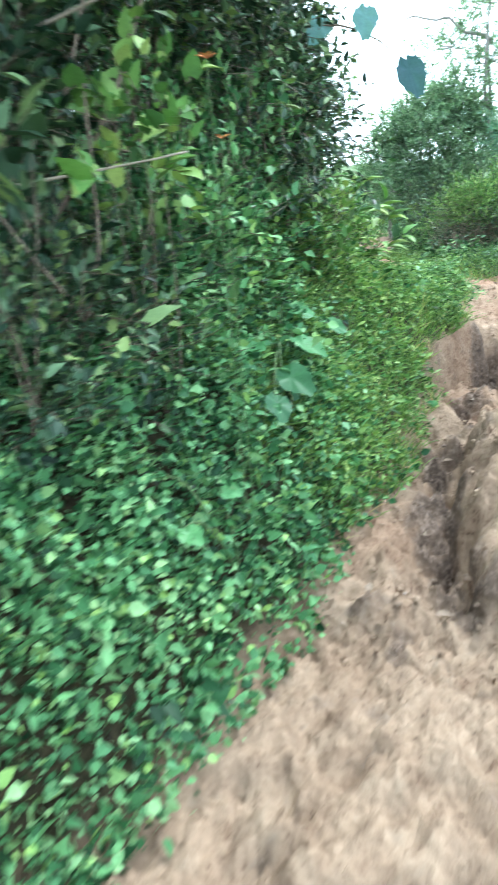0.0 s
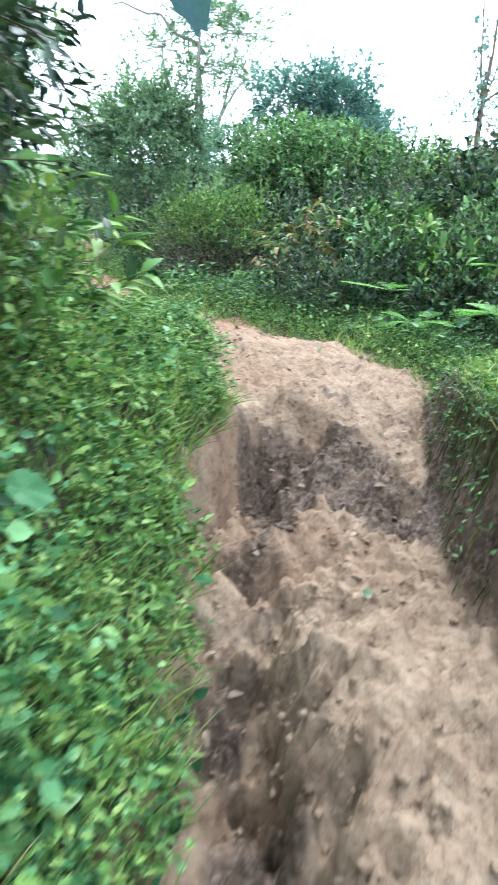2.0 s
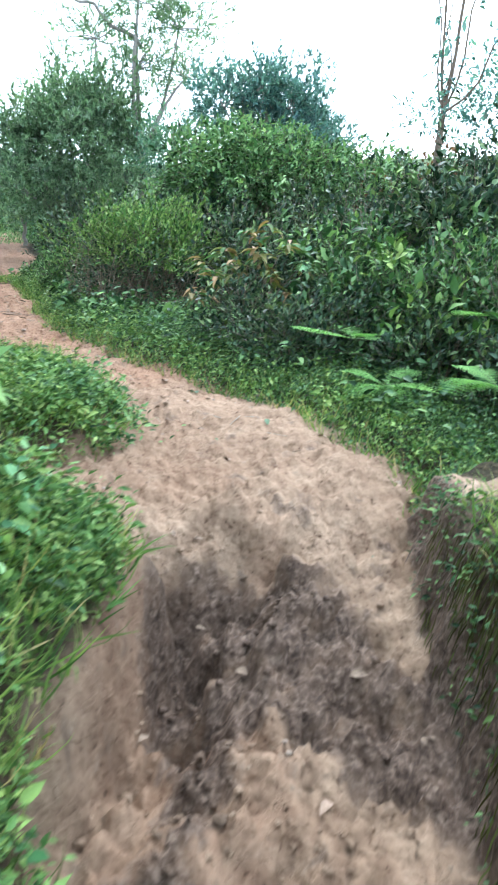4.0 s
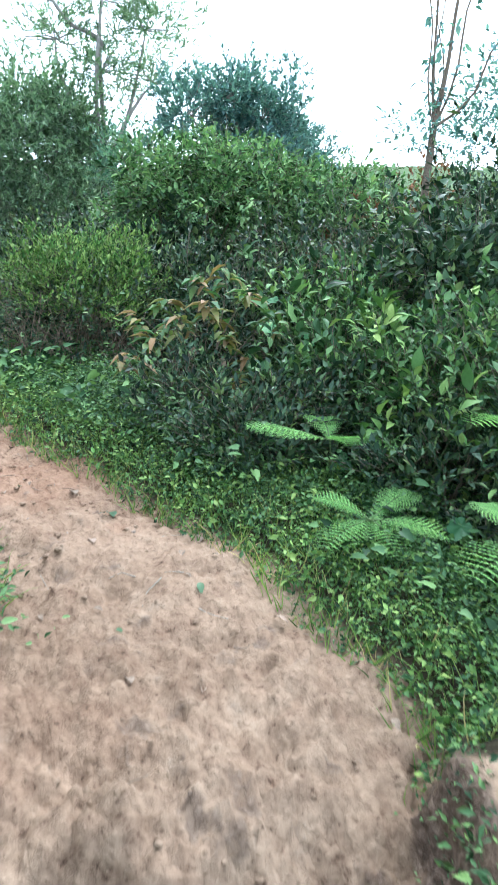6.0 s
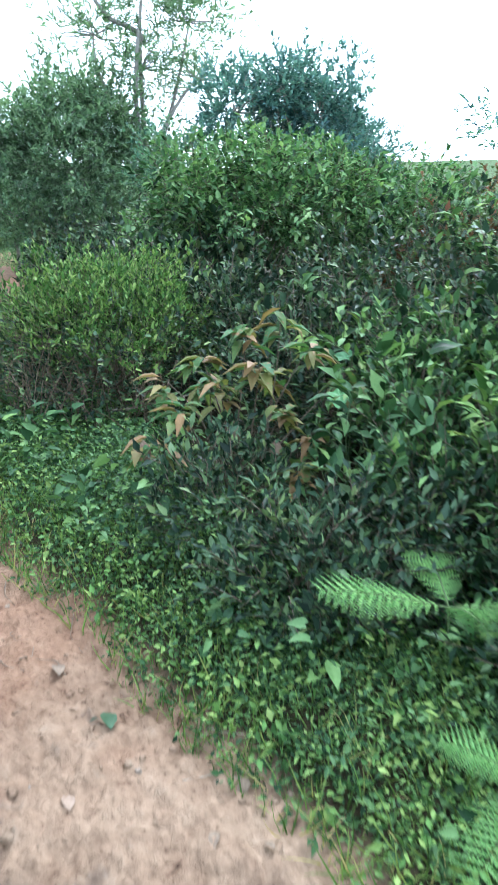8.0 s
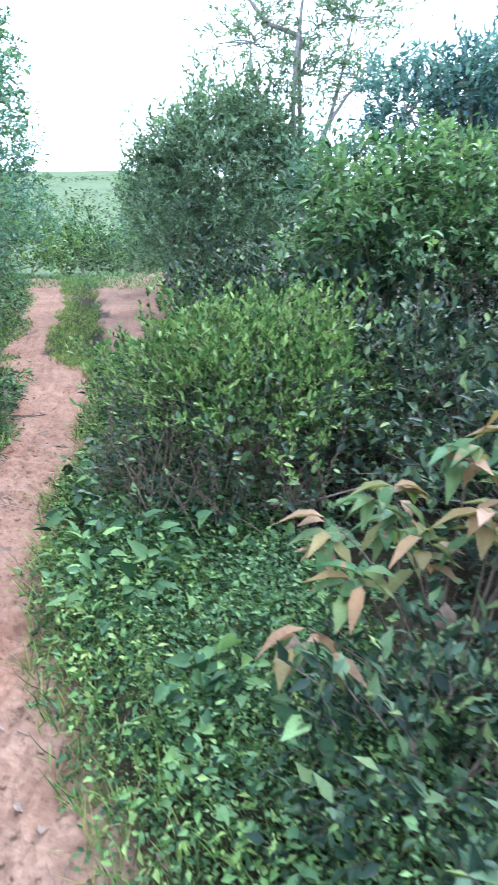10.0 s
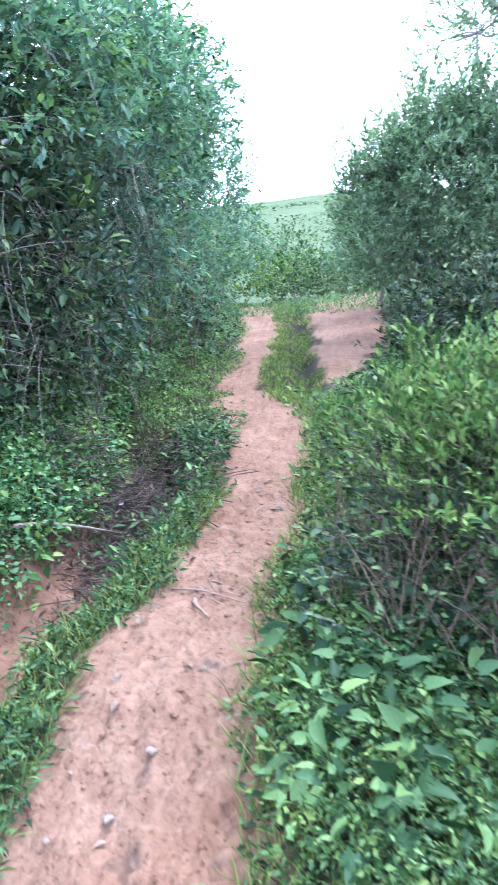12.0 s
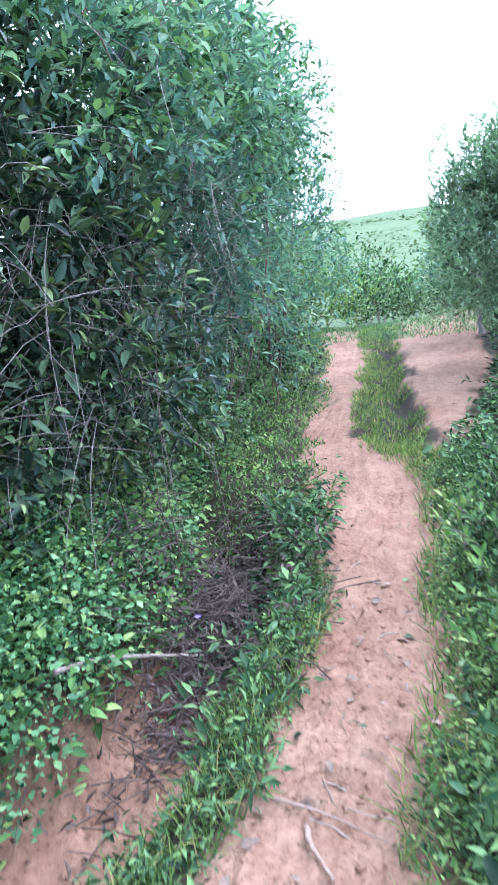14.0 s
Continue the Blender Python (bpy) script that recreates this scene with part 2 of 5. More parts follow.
LEVEL = [(-60, -3.0), (-2, -0.22), (0, -0.1), (1.5, 0.0), (2.3, 0.05), (2.7, 0.08), (3.1, 0.18), (3.6, 0.27), (4.1, 0.35), (4.6, 0.4), (5.2, 0.46),
         (5.6, 0.55), (6.0, 0.68), (6.5, 0.78), (7, 0.83), (8, 0.86), (9, 0.9), (10, 0.94), (11, 0.97), (14, 0.99), (18, 0.95), (22, 0.98), (25, 1.22), (27.5, 1.44), (31, 1.3), (45, 0.3)]
LEFT = [(-3, -0.7), (1.5, -0.1), (1.9, 0.1), (2.3, 0.26), (2.7, 0.42), (3.1, 0.6), (4.07, 1.03), (4.6, 1.22), (5.2, 1.55), (5.6, 1.8), (5.76, 1.74), (5.95, 1.28), (6.35, 1.16), (6.55, 1.4), (6.75, 1.78),
        (7.1, 2.02), (7.4, 2.15), (7.7, 1.95), (8.05, 1.84), (8.3, 1.8), (8.6, 1.74), (9.2, 1.54), (10, 1.46), (10.8, 1.4), (11.4, 1.56), (12.5, 1.65), (13.3, 1.55), (14.2, 1.26), (17.2, 0.86), (21, 0.5), (27, -0.3), (45, -2)]
RIGHT = [(-3, 1.7), (2.5, 1.82), (3.5, 1.93), (4.0, 2.03), (4.24, 2.14), (4.64, 2.36), (5.28, 2.7), (5.85, 2.98), (6.03, 3.3), (6.45, 3.27), (6.82, 3.17), (7.34, 3.14), (8, 2.9),
         (8.64, 2.64), (9.15, 2.43), (9.6, 2.28), (10.5, 2.08), (11.3, 2.1), (12, 2.22), (14, 2.2), (15.9, 2.02), (17.1, 1.35), (21.3, 1.05), (27, 0.6), (45, -1)]
LEFT2 = [(15, 2.0), (18.2, 2.2), (21, 1.84), (27, 1.55), (45, 1)]
RIGHT2 = [(15, 2.05), (16.5, 2.35), (18.2, 2.75), (22.7, 3.5), (27, 3.6), (45, 3)]
GULLY = [(2.2, 0.8), (2.7, 0.9), (3.5, 1.09), (3.9, 1.1), (4.5, 1.48), (5.1, 1.72), (5.7, 1.97), (6.2, 2.05)]
DEPTH = [(2.2, 0.0), (2.6, 0.1), (3.0, 0.18), (3.4, 0.2), (3.9, 0.22), (4.3, 0.12), (4.7, 0.1), (5.2, 0.22), (5.6, 0.4), (5.85, 0.34), (6.05, 0.02)]


def edges(x, y):
    """How far a place lies left of the bare soil, right of it, and inside the second track."""
    w = (0.10 + 0.3 * sm(13, 18, y)) * fbm(x, y, 2.3, 4, 5)
    return curve(y, LEFT) - x + w, x - curve(y, RIGHT) + w, np.minimum(x - curve(y, LEFT2), curve(y, RIGHT2) - x) + w + 0.3 * fbm(x, y, 1.3, 4, 52)


def height(x, y, fine=True):
    x, y = np.asarray(x, float), np.asarray(y, float)
    z = curve(y, LEVEL)
    dl, dr, d2 = edges(x, y)
    l, r = np.maximum(dl, 0), np.maximum(dr, 0)
    # lower bank of the sunken track
    low = 1 - sm(6.2, 6.9, y)
    bank = 1.2 * np.minimum(l, 0.9) + 0.55 * np.clip(l - 0.9, 0, 2.0) + 0.1 * np.clip(l - 3, 0, 40)
    lip = 0.2 * sm(0, 0.14, l) * sm(4.5, 5.2, y) * (1 - sm(5.5, 6.0, y))
    z = z + low * (bank * (1 - 0.55 * sm(4.6, 5.6, y)) + lip)
    mound = sm(6.2, 6.9, y) * (1 - sm(8.1, 8.7, y))
    z = z + mound * (0.15 * sm(0, 0.16, l) + 0.05 * np.clip(l, 0, 1.2) + 0.3 * np.clip(l - 1.2, 0, 3))
    dit = sm(8.5, 9.6, y) * (1 - sm(13.6, 15.0, y))
    z = z + dit * (-0.36 * sm(0.28, 0.5, l) * (1 - sm(0.8, 1.15, l)) + 0.75 * np.clip(l - 0.95, 0, 1.6) + 0.15 * np.clip(l - 2.5, 0, 30))
    z = z - 0.22 * dit * np.exp(-((y - 13.2) / 0.5) ** 2) * np.exp(-((l - 0.35) / 0.25) ** 2)
    beyond = sm(13.8, 15.2, y) * (1 - sm(29, 40, y))
    z = z + beyond * (0.10 * l + 0.3 * np.clip(l - 0.8, 0, 3))
    # sheer bank right of the sunken track, then gentle rising ground
    cut = 1 - sm(5.75, 6.15, y)
    z = z + cut * (sm(0.0, 0.16, r) * (curve(y, [(4.4, 1.08), (5.4, 0.98), (6, 0.86)]) - curve(y, LEVEL)) * sm(-6, 1, y) + 0.06 * np.clip(r - 0.2, 0, 40))
    rise = sm(5.9, 6.3, y) * (1 - sm(45, 80, y))
    track2 = sm(15.0, 16.0, y) * (1 - sm(27, 30, y))
    z = z + rise * (0.07 * sm(0, 0.25, r) * (1 - track2) + 0.13 * np.clip(r - 0.9, 0, 60) * (1 - 0.6 * track2))
    z = z + 0.13 * np.exp(-((x - 1.9) / 0.26) ** 2 - ((y - 8.2) / 0.4) ** 2)
    # rut between the two tracks
    rut = track2 * sm(16, 17.5, y) * (1 - sm(24, 26, y))
    between = (curve(y, LEFT2) - x) / np.maximum(curve(y, LEFT2) - curve(y, RIGHT), 0.05)
    z = z - 0.24 * rut * np.exp(-((between - 0.3) / 0.22) ** 2)
    # gully and the raised slab beside it
    inside = sm(-0.12, 0.1, -np.maximum(dl, dr))
    xg = curve(y, GULLY) + 0.1 * fbm(x * 0 + 3.1, y, 1.8, 3, 9)
    g = x - xg - 0.2 * fbm(x, y, 3.0, 5, 72) - 0.12 * fbm(x, y, 7.0, 3, 74)
    slab = 0.22 * sm(0.0, 0.26, g) * sm(2.45, 2.72, y - 0.15 * fbm(x, y, 2.0, 3, 4)) * (1 - sm(3.3, 4.7, y)) + 0.04 * sm(0.1, 0.8, g) * (1 - sm(4.6, 5.6, y))
    z = z + inside * (slab - curve(y, DEPTH) * (0.9 + 0.9 * fbm(x, y, 4.0, 3, 73)) * np.exp(-(np.abs(g) / (0.19 + 0.08 * sm(4.7, 5.6, y))) ** 2.2))
    z = z - inside * 0.08 * np.exp(-((g - 0.03) / 0.04) ** 2) * sm(2.6, 3.0, y) * (1 - sm(3.9, 4.3, y))
    z = z - inside * 0.09 * np.exp(-((x - 2.25) / 0.4) ** 2 - ((y - 5.15) / 0.3) ** 2)
    z = z - inside * 0.1 * np.exp(-((x - 1.3) / 0.3) ** 2 - ((y - 2.25) / 0.22) ** 2)
    # far ground: crest, then hills
    rr = np.hypot(x, y)
    bearing = np.arctan2(x, np.maximum(y, 0.1))
    z = z + np.clip((rr - 42) / 220, 0, 1) * 22 * (1 + 0.5 * sm(0.2, 0.7, bearing)) * (1 + 0.25 * fbm(x, y, 0.012, 3, 2)) * sm(-20, 30, y)
    if fine:
        near = (1 - sm(16, 40, rr))
        bare = np.clip(1 - sm(-0.05, 0.15, np.maximum(dl, dr)), 0, 1)
        rough = 1 - 0.6 * sm(6.0, 7.0, y)
        z = z + near * (0.05 * fbm(x, y, 1.7, 3, 1) + bare * (0.05 * rough * fbm(x, y, 2.2, 2, 2) + 0.045 * rough * np.abs(fbm(x, y, 8, 3, 3)) - 0.05 * rough * (1 - 0.8 * sm(5.6, 6.2, y)) * sm(0.22, 0.27, fbm(x, y, 4.0, 4, 6)) - 0.022 * rough * sm(0.26, 0.33, fbm(x, y * 0.55, 9.0, 3, 46)) + 0.02 * fbm(x, y, 14, 2, 14) - 0.016 * sm(0.24, 0.3, fbm(x, y, 10, 3, 91)) + 0.022 * rough * sm(0.16, 0.24, fbm(x, y, 10, 3, 8)) + 0.014 * sm(0.18, 0.26, fbm(x, y, 18, 2, 12)) - 0.025 * sm(0.28, 0.38, fbm(x, y * 0.6, 8, 3, 19))))
        gul = np.exp(-(np.abs(g) / 0.42) ** 2) * sm(2.2, 2.7, y) * (1 - sm(6.0, 6.3, y))
        crumbly = np.clip(gul + 0.8 * np.exp(-((x - 2.2) / 0.5) ** 2 - ((y - 5.3) / 0.6) ** 2) + 0.22 * sm(0.0, 0.3, fbm(x, y, 1.8, 2, 77)), 0, 1) * bare
        step = fbm(x, y, 5.5, 4, 78) * 5
        z = z + near * crumbly * rough * 0.035 * (np.floor(step) + sm(0.7, 1.0, step - np.floor(step)))
        z = z + near * crumbly * rough * 0.03 * np.abs(fbm(x, y, 22, 2, 79))
        z = z + (1 - bare) * near * 0.04 * fbm(x, y, 8, 3, 11)
    return z


def axis(a, b, step, grow, reach):
    mid = list(np.arange(a, b, step))
    up, s, v = [], step, b
    while v < reach:
        up.append(v)
        s *= grow
        v += s
    down, s, v = [], step, a
    while v > -reach:
        s *= grow
        v -= s
        down.append(v)
    return np.array(down[::-1] + mid + up + [reach])


def mesh_data(name, verts, tris, smooth=False):
    verts, tris = np.asarray(verts, np.float32), np.asarray(tris, np.int32)
    k = tris.shape[1]
    me = bpy.data.meshes.new(name)
    me.vertices.add(len(verts))
    me.vertices.foreach_set("co", verts.ravel())
    me.loops.add(tris.size)
    me.loops.foreach_set("vertex_index", tris.ravel())
    me.polygons.add(len(tris))
    me.polygons.foreach_set("loop_start", np.arange(len(tris), dtype=np.int32) * k)
    me.polygons.foreach_set("loop_total", np.full(len(tris), k, np.int32))
    if smooth:
        me.polygons.foreach_set("use_smooth", np.ones(len(tris), bool))
    me.update(calc_edges=True)
    return me


def damp_shade_at(gx, gy):
    """Where the clay is dark: moist patches, and shade painted into pit and gully."""
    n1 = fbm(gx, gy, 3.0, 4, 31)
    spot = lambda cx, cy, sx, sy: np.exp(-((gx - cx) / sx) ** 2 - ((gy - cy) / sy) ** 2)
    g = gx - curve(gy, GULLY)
    # Spots at the near pit, the gully and its end darken them as shade.
    damp_shade = 1.1 * spot(2.15, 5.35, 0.5, 0.42) + 0.9 * spot(1.95, 5.82, 0.2, 0.22) + 0.9 * spot(1.45, 2.3, 0.55, 0.3) + 1.0 * np.exp(-(g / 0.2) ** 2) * sm(2.6, 3.0, gy) * (1 - sm(5.7, 6.0, gy)) + 1.25 * spot(2.35, 4.4, 0.26, 1.0) + 0.5 * spot(1.35, 2.45, 0.7, 0.3)
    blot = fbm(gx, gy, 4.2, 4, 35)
    damp_shade = np.clip(0.8 * sm(0.42, 1.15, damp_shade + 1.0 * n1) + 0.5 * sm(0.3, 0.5, blot) * sm(1.5, 2.5, gy) * (1 - 0.75 * sm(6, 7, gy)) + 0.35 * sm(0.32, 0.42, fbm(gx, gy, 9, 3, 36)), 0, 1) * (1 - 0.3 * sm(0.2, 0.5, fbm(gx, gy, 9, 3, 33)))
    return damp_shade


def build_ground():
    xs, ys = axis(-0.1, 3.3, 0.022, 1.2, 1600), axis(1.5, 12.5, 0.025, 1.04, 1600)
    gx, gy = np.meshgrid(xs, ys)
    gz = height(gx, gy)
    # steep clay faces are pushed in and out, so that they crumble sideways too
    sy, sx = np.gradient(gz, ys, xs)
    steep = sm(0.7, 2.0, np.hypot(sx, sy)) * (np.hypot(gx, gy) < 16)
    push = steep * (0.05 * fbm(gx * 0.6 + gz * 1.7, gy - gz * 1.9, 4.0, 4, 81) + 0.02 * fbm(gx + gz * 2.3, gy + gz * 1.6, 13.0, 2, 82)) / np.sqrt(1 + sx * sx + sy * sy)
    v = np.stack([gx - sx * push * 0.6, gy - sy * push * 0.6, gz + push], -1).reshape(-1, 3)
    nx, ny = len(xs), len(ys)
    a = (np.arange(ny - 1)[:, None] * nx + np.arange(nx - 1)[None]).ravel()
    me = mesh_data("ground", v, np.stack([a, a + 1, a + nx + 1, a + nx], 1), True)
    dl, dr, d2 = edges(gx, gy)
    bare2 = sm(-0.05, 0.15, d2) * sm(15.3, 16.2, gy)
    ditch = sm(8.8, 9.8, gy) * (1 - sm(12.2, 13.2, gy)) * sm(0.3, 0.4, dl) * (1 - sm(0.9, 1.15, dl))
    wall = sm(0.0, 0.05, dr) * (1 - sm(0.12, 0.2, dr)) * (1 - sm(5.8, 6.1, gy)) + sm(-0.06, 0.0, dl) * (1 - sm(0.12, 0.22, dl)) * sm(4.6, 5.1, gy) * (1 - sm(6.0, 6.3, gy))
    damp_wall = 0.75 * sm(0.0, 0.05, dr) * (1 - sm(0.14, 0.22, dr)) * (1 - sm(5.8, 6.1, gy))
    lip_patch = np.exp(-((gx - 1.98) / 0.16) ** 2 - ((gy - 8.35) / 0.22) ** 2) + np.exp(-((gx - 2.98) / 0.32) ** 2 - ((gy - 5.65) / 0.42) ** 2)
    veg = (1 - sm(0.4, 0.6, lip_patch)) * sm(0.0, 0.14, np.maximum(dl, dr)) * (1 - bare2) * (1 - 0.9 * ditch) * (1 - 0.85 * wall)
    damp_shade = damp_shade_at(gx, gy)
    damp_shade = np.clip(damp_shade + damp_wall, 0, 1)
    red = np.clip(0.2 * sm(5.6, 6.6, gy) + sm(6.5, 11, gy) * 0.6 + 0.35 * sm(0.1, 0.5, fbm(gx, gy, 1.3, 3, 41)) + 0.6 * ditch, 0, 1)
    rr = np.hypot(gx, gy)
    for key, val in (("veg", veg), ("damp_shade", damp_shade), ("red", red), ("far", sm(28, 45, rr))):
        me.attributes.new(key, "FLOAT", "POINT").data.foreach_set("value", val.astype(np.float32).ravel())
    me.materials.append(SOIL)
    return tagged(new("ground", me), "eroded reddish clay trail ground with gullies between green verges", "ground", kind="structure")


build_ground()

# ---- leaf and stem geometry ----
OVAL = (np.array([(0, 0, 0), (-0.46, 0.28, 0.09), (-0.38, 0.66, 0.05), (0, 1, -0.12), (0.38, 0.66, 0.05), (0.46, 0.28, 0.09)]), [(0, 2, 1), (0, 3, 2), (0, 4, 3), (0, 5, 4)])
SLIM = (np.array([(0, 0, 0), (-0.5, 0.42, 0.1), (0.5, 0.42, 0.1), (0, 1, -0.08)]), [(0, 3, 1), (0, 2, 3)])
HEART = (np.array([(0, 0.06, 0), (-0.3, -0.08, 0.04), (-0.52, 0.22, 0.1), (-0.36, 0.6, 0.05), (0, 1, -0.16), (0.36, 0.6, 0.05), (0.52, 0.22, 0.1), (0.3, -0.08, 0.04), (0, 0.45, -0.03)]),
         [(0, 8, 1), (1, 8, 2), (2, 8, 3), (3, 8, 4), (4, 8, 5), (5, 8, 6), (6, 8, 7), (7, 8, 0)])
LONG = (np.array([(0, 0, 0), (-0.42, 0.25, 0.1), (0, 0.28, 0), (0.42, 0.25, 0.1), (-0.5, 0.55, 0.05), (0, 0.58, -0.06), (0.5, 0.55, 0.05), (0, 1, -0.28)]),
        [(0, 2, 1), (0, 3, 2), (1, 2, 5), (1, 5, 4), (2, 3, 6), (2, 6, 5), (4, 5, 7), (5, 6, 7)])
BLADE = (np.array([(-0.5, 0, 0), (0.5, 0, 0), (-0.4, 0.45, 0.0), (0.4, 0.45, 0.0), (-0.2, 0.8, -0.12), (0.2, 0.8, -0.12), (0, 1, -0.3)]),
         [(0, 1, 3), (0, 3, 2), (2, 3, 5), (2, 5, 4), (4, 5, 6)])


def unit(v):
    return v / np.maximum(np.linalg.norm(v, axis=-1, keepdims=True), 1e-9)


def leaves(pos, along, up, length, width, shape):
    """Vertices and triangles of many leaves: base, direction, side that faces up, size."""
    tv, tf = shape
    along = unit(along)
    side = unit(np.cross(along, up))
    nor = np.cross(side, along)
    n = len(pos)
    length = np.broadcast_to(np.asarray(length, float), (n,))[:, None, None]
    width = np.broadcast_to(np.asarray(width, float), (n,))[:, None, None]
    v = pos[:, None] + side[:, None] * tv[None, :, 0:1] * width + along[:, None] * tv[None, :, 1:2] * length + nor[:, None] * tv[None, :, 2:3] * length
    f = np.asarray(tf)[None] + (np.arange(n) * len(tv))[:, None, None]
    return v.reshape(-1, 3), f.reshape(-1, 3)


def sticks(a, b, r0, r1, sag=0.0, cuts=1):
    """Many thin three-sided twigs from a to b, bent a little."""
    n = len(a)
    d = unit(b - a)
    s = unit(np.cross(d, np.array([0.31, 0.22, 0.92])))
    t = np.cross(d, s)
    r0, r1 = np.broadcast_to(np.asarray(r0, float), (n,)), np.broadcast_to(np.asarray(r1, float), (n,))
    rings = []
    for k in range(cuts + 1):
        q = k / cuts
        c = a + (b - a) * q + (np.array([0, 0, 1.0]) * sag + s * sag * 0.5) * (4 * q * (1 - q)) * np.linalg.norm(b - a, axis=1, keepdims=True)
        r = (r0 * (1 - q) + r1 * q)[:, None]
        rings.append(np.stack([c + r * (s * math.cos(w) + t * math.sin(w)) for w in (0, 2.094, 4.189)], 1))
    v = np.concatenate(rings, 1)
    f = []
    for k in range(cuts):
        for j in range(3):
            p, q = 3 * k + j, 3 * k + (j + 1) % 3
            f += [(p, q, q + 3), (p, q + 3, p + 3)]
    m = 3 * (cuts + 1)
    f = np.asarray(f)[None] + (np.arange(n) * m)[:, None, None]
    return v.reshape(-1, 3), f.reshape(-1, 3)


def tube(points, radii, sides=7):
    """One tapered limb along points."""
    p = np.asarray(points, float)
    d = unit(np.gradient(p, axis=0))
    s = unit(np.cross(d, np.array([0.4, 0.9, 0.17])))
    t = np.cross(d, s)
    w = np.linspace(0, 2 * math.pi, sides, endpoint=False)
    v = p[:, None] + np.asarray(radii)[:, None, None] * (s[:, None] * np.cos(w)[None, :, None] + t[:, None] * np.sin(w)[None, :, None])
    f = []
    for k in range(len(p) - 1):
        for j in range(sides):
            a, b = k * sides + j, k * sides + (j + 1) % sides
            f += [(a, b, b + sides), (a, b + sides, a + sides)]
    return v.reshape(-1, 3), np.asarray(f)


def join(chunks):
    vs, fs, n = [], [], 0
    for v, f in chunks:
        vs.append(v)
        fs.append(f + n)
        n += len(v)
    return np.concatenate(vs), np.concatenate(fs)


def thing(name, label, category, at, group=""):
    ob = tagged(new(name), label, category, group)
    ob.location = at
    return ob


def part(name, geo, mat, parent, label="", smooth=False):
    """Links geometry given in world places as one mesh under a thing or a part."""
    me = mesh_data(name, np.asarray(geo[0]), geo[1], smooth)
    me.materials.append(mat)
    ob = new(name, me)
    ob.parent = parent
    origin = Vector((0, 0, 0))
    q = parent
    while q:
        origin += q.location
        q = q.parent
    me.transform(Matrix.Translation(-origin))
    if label:
        tagged(ob, label)
    return ob


def stuff(name, geo, mat, label, category):
    me = mesh_data(name, geo[0], geo[1])
    me.materials.append(mat)
    return tagged(new(name, me), label, category, kind="stuff")


def rand_dirs(n, low=-1.0):
    z = rng.uniform(low, 1, n)
    a = rng.uniform(0, 2 * math.pi, n)
    s = np.sqrt(1 - z * z)
    return np.stack([s * np.cos(a), s * np.sin(a), z], 1)


def spray(base, way, twig, per, leaf, aspect, shape, rise=0.3, spread=0.8, vary=0.35):
    """Leafy twigs: from each base along way, with leaves set along it."""
    n = len(base)
    ln = twig * rng.uniform(0.6, 1.3, n)[:, None]
    way = unit(way)
    q = np.tile((np.arange(per) + 0.6) / per, n)[:, None]
    b = np.repeat(base, per, 0) + np.repeat(way * ln, per, 0) * q
    out = rand_dirs(n * per)
    d = np.repeat(way, per, 0) * 0.7 + out * spread + np.array([0, 0, rise])
    up = np.array([0, 0, 1.0]) + rand_dirs(n * per) * 0.55
    size = leaf * np.clip(rng.normal(1, vary, n * per), 0.4, 1.8)
    return leaves(b, d, up, size, size * aspect, shape), sticks(base, base + way * ln, 0.0022 + leaf * 0.012, 0.001, 0.04, 1)


def lump(d, seed):
    """Uneven outline of a crown by direction."""
    k = np.random.default_rng(seed).normal(0, 1, (6, 3)) * np.array([2.2, 2.2, 2.2])
    ph = np.random.default_rng(seed + 1).uniform(0, 6, 6)
    return 1 + 0.3 * np.sin(d @ k.T * 2.0 + ph).sum(1) / 1.8


def crown(c, r, n, twig, per, leaf, aspect, shape, seed, inner=0.55, low=-0.6, rise=0.3, outward=0.8):
    d = rand_dirs(n, low)
    s = inner + (1 - inner) * rng.uniform(0, 1, n) ** 0.6
    p = np.asarray(c) + d * np.asarray(r) * (lump(d, seed) * s)[:, None]
    way = d * outward + rand_dirs(n) * 0.6 + np.array([0, 0, rise])
    return spray(p, way, twig, per, leaf, aspect, shape, rise)


def stem_list(base, tips, r0, wander=0.08):
    """Bent stems from about one base to each tip."""
    out = []
    for tip in tips:
        a = np.asarray(base) + rng.normal(0, 0.05, 3) * np.array([1, 1, 0])
        q = np.linspace(0, 1, 7)[:, None]
        mid = rng.normal(0, wander, 3)
        pts = a + (tip - a) * q + mid * (4 * q * (1 - q)) * np.linalg.norm(tip - a)
        out.append(tube(pts, r0 * (1 - 0.75 * q[:, 0]), 5))
    return out


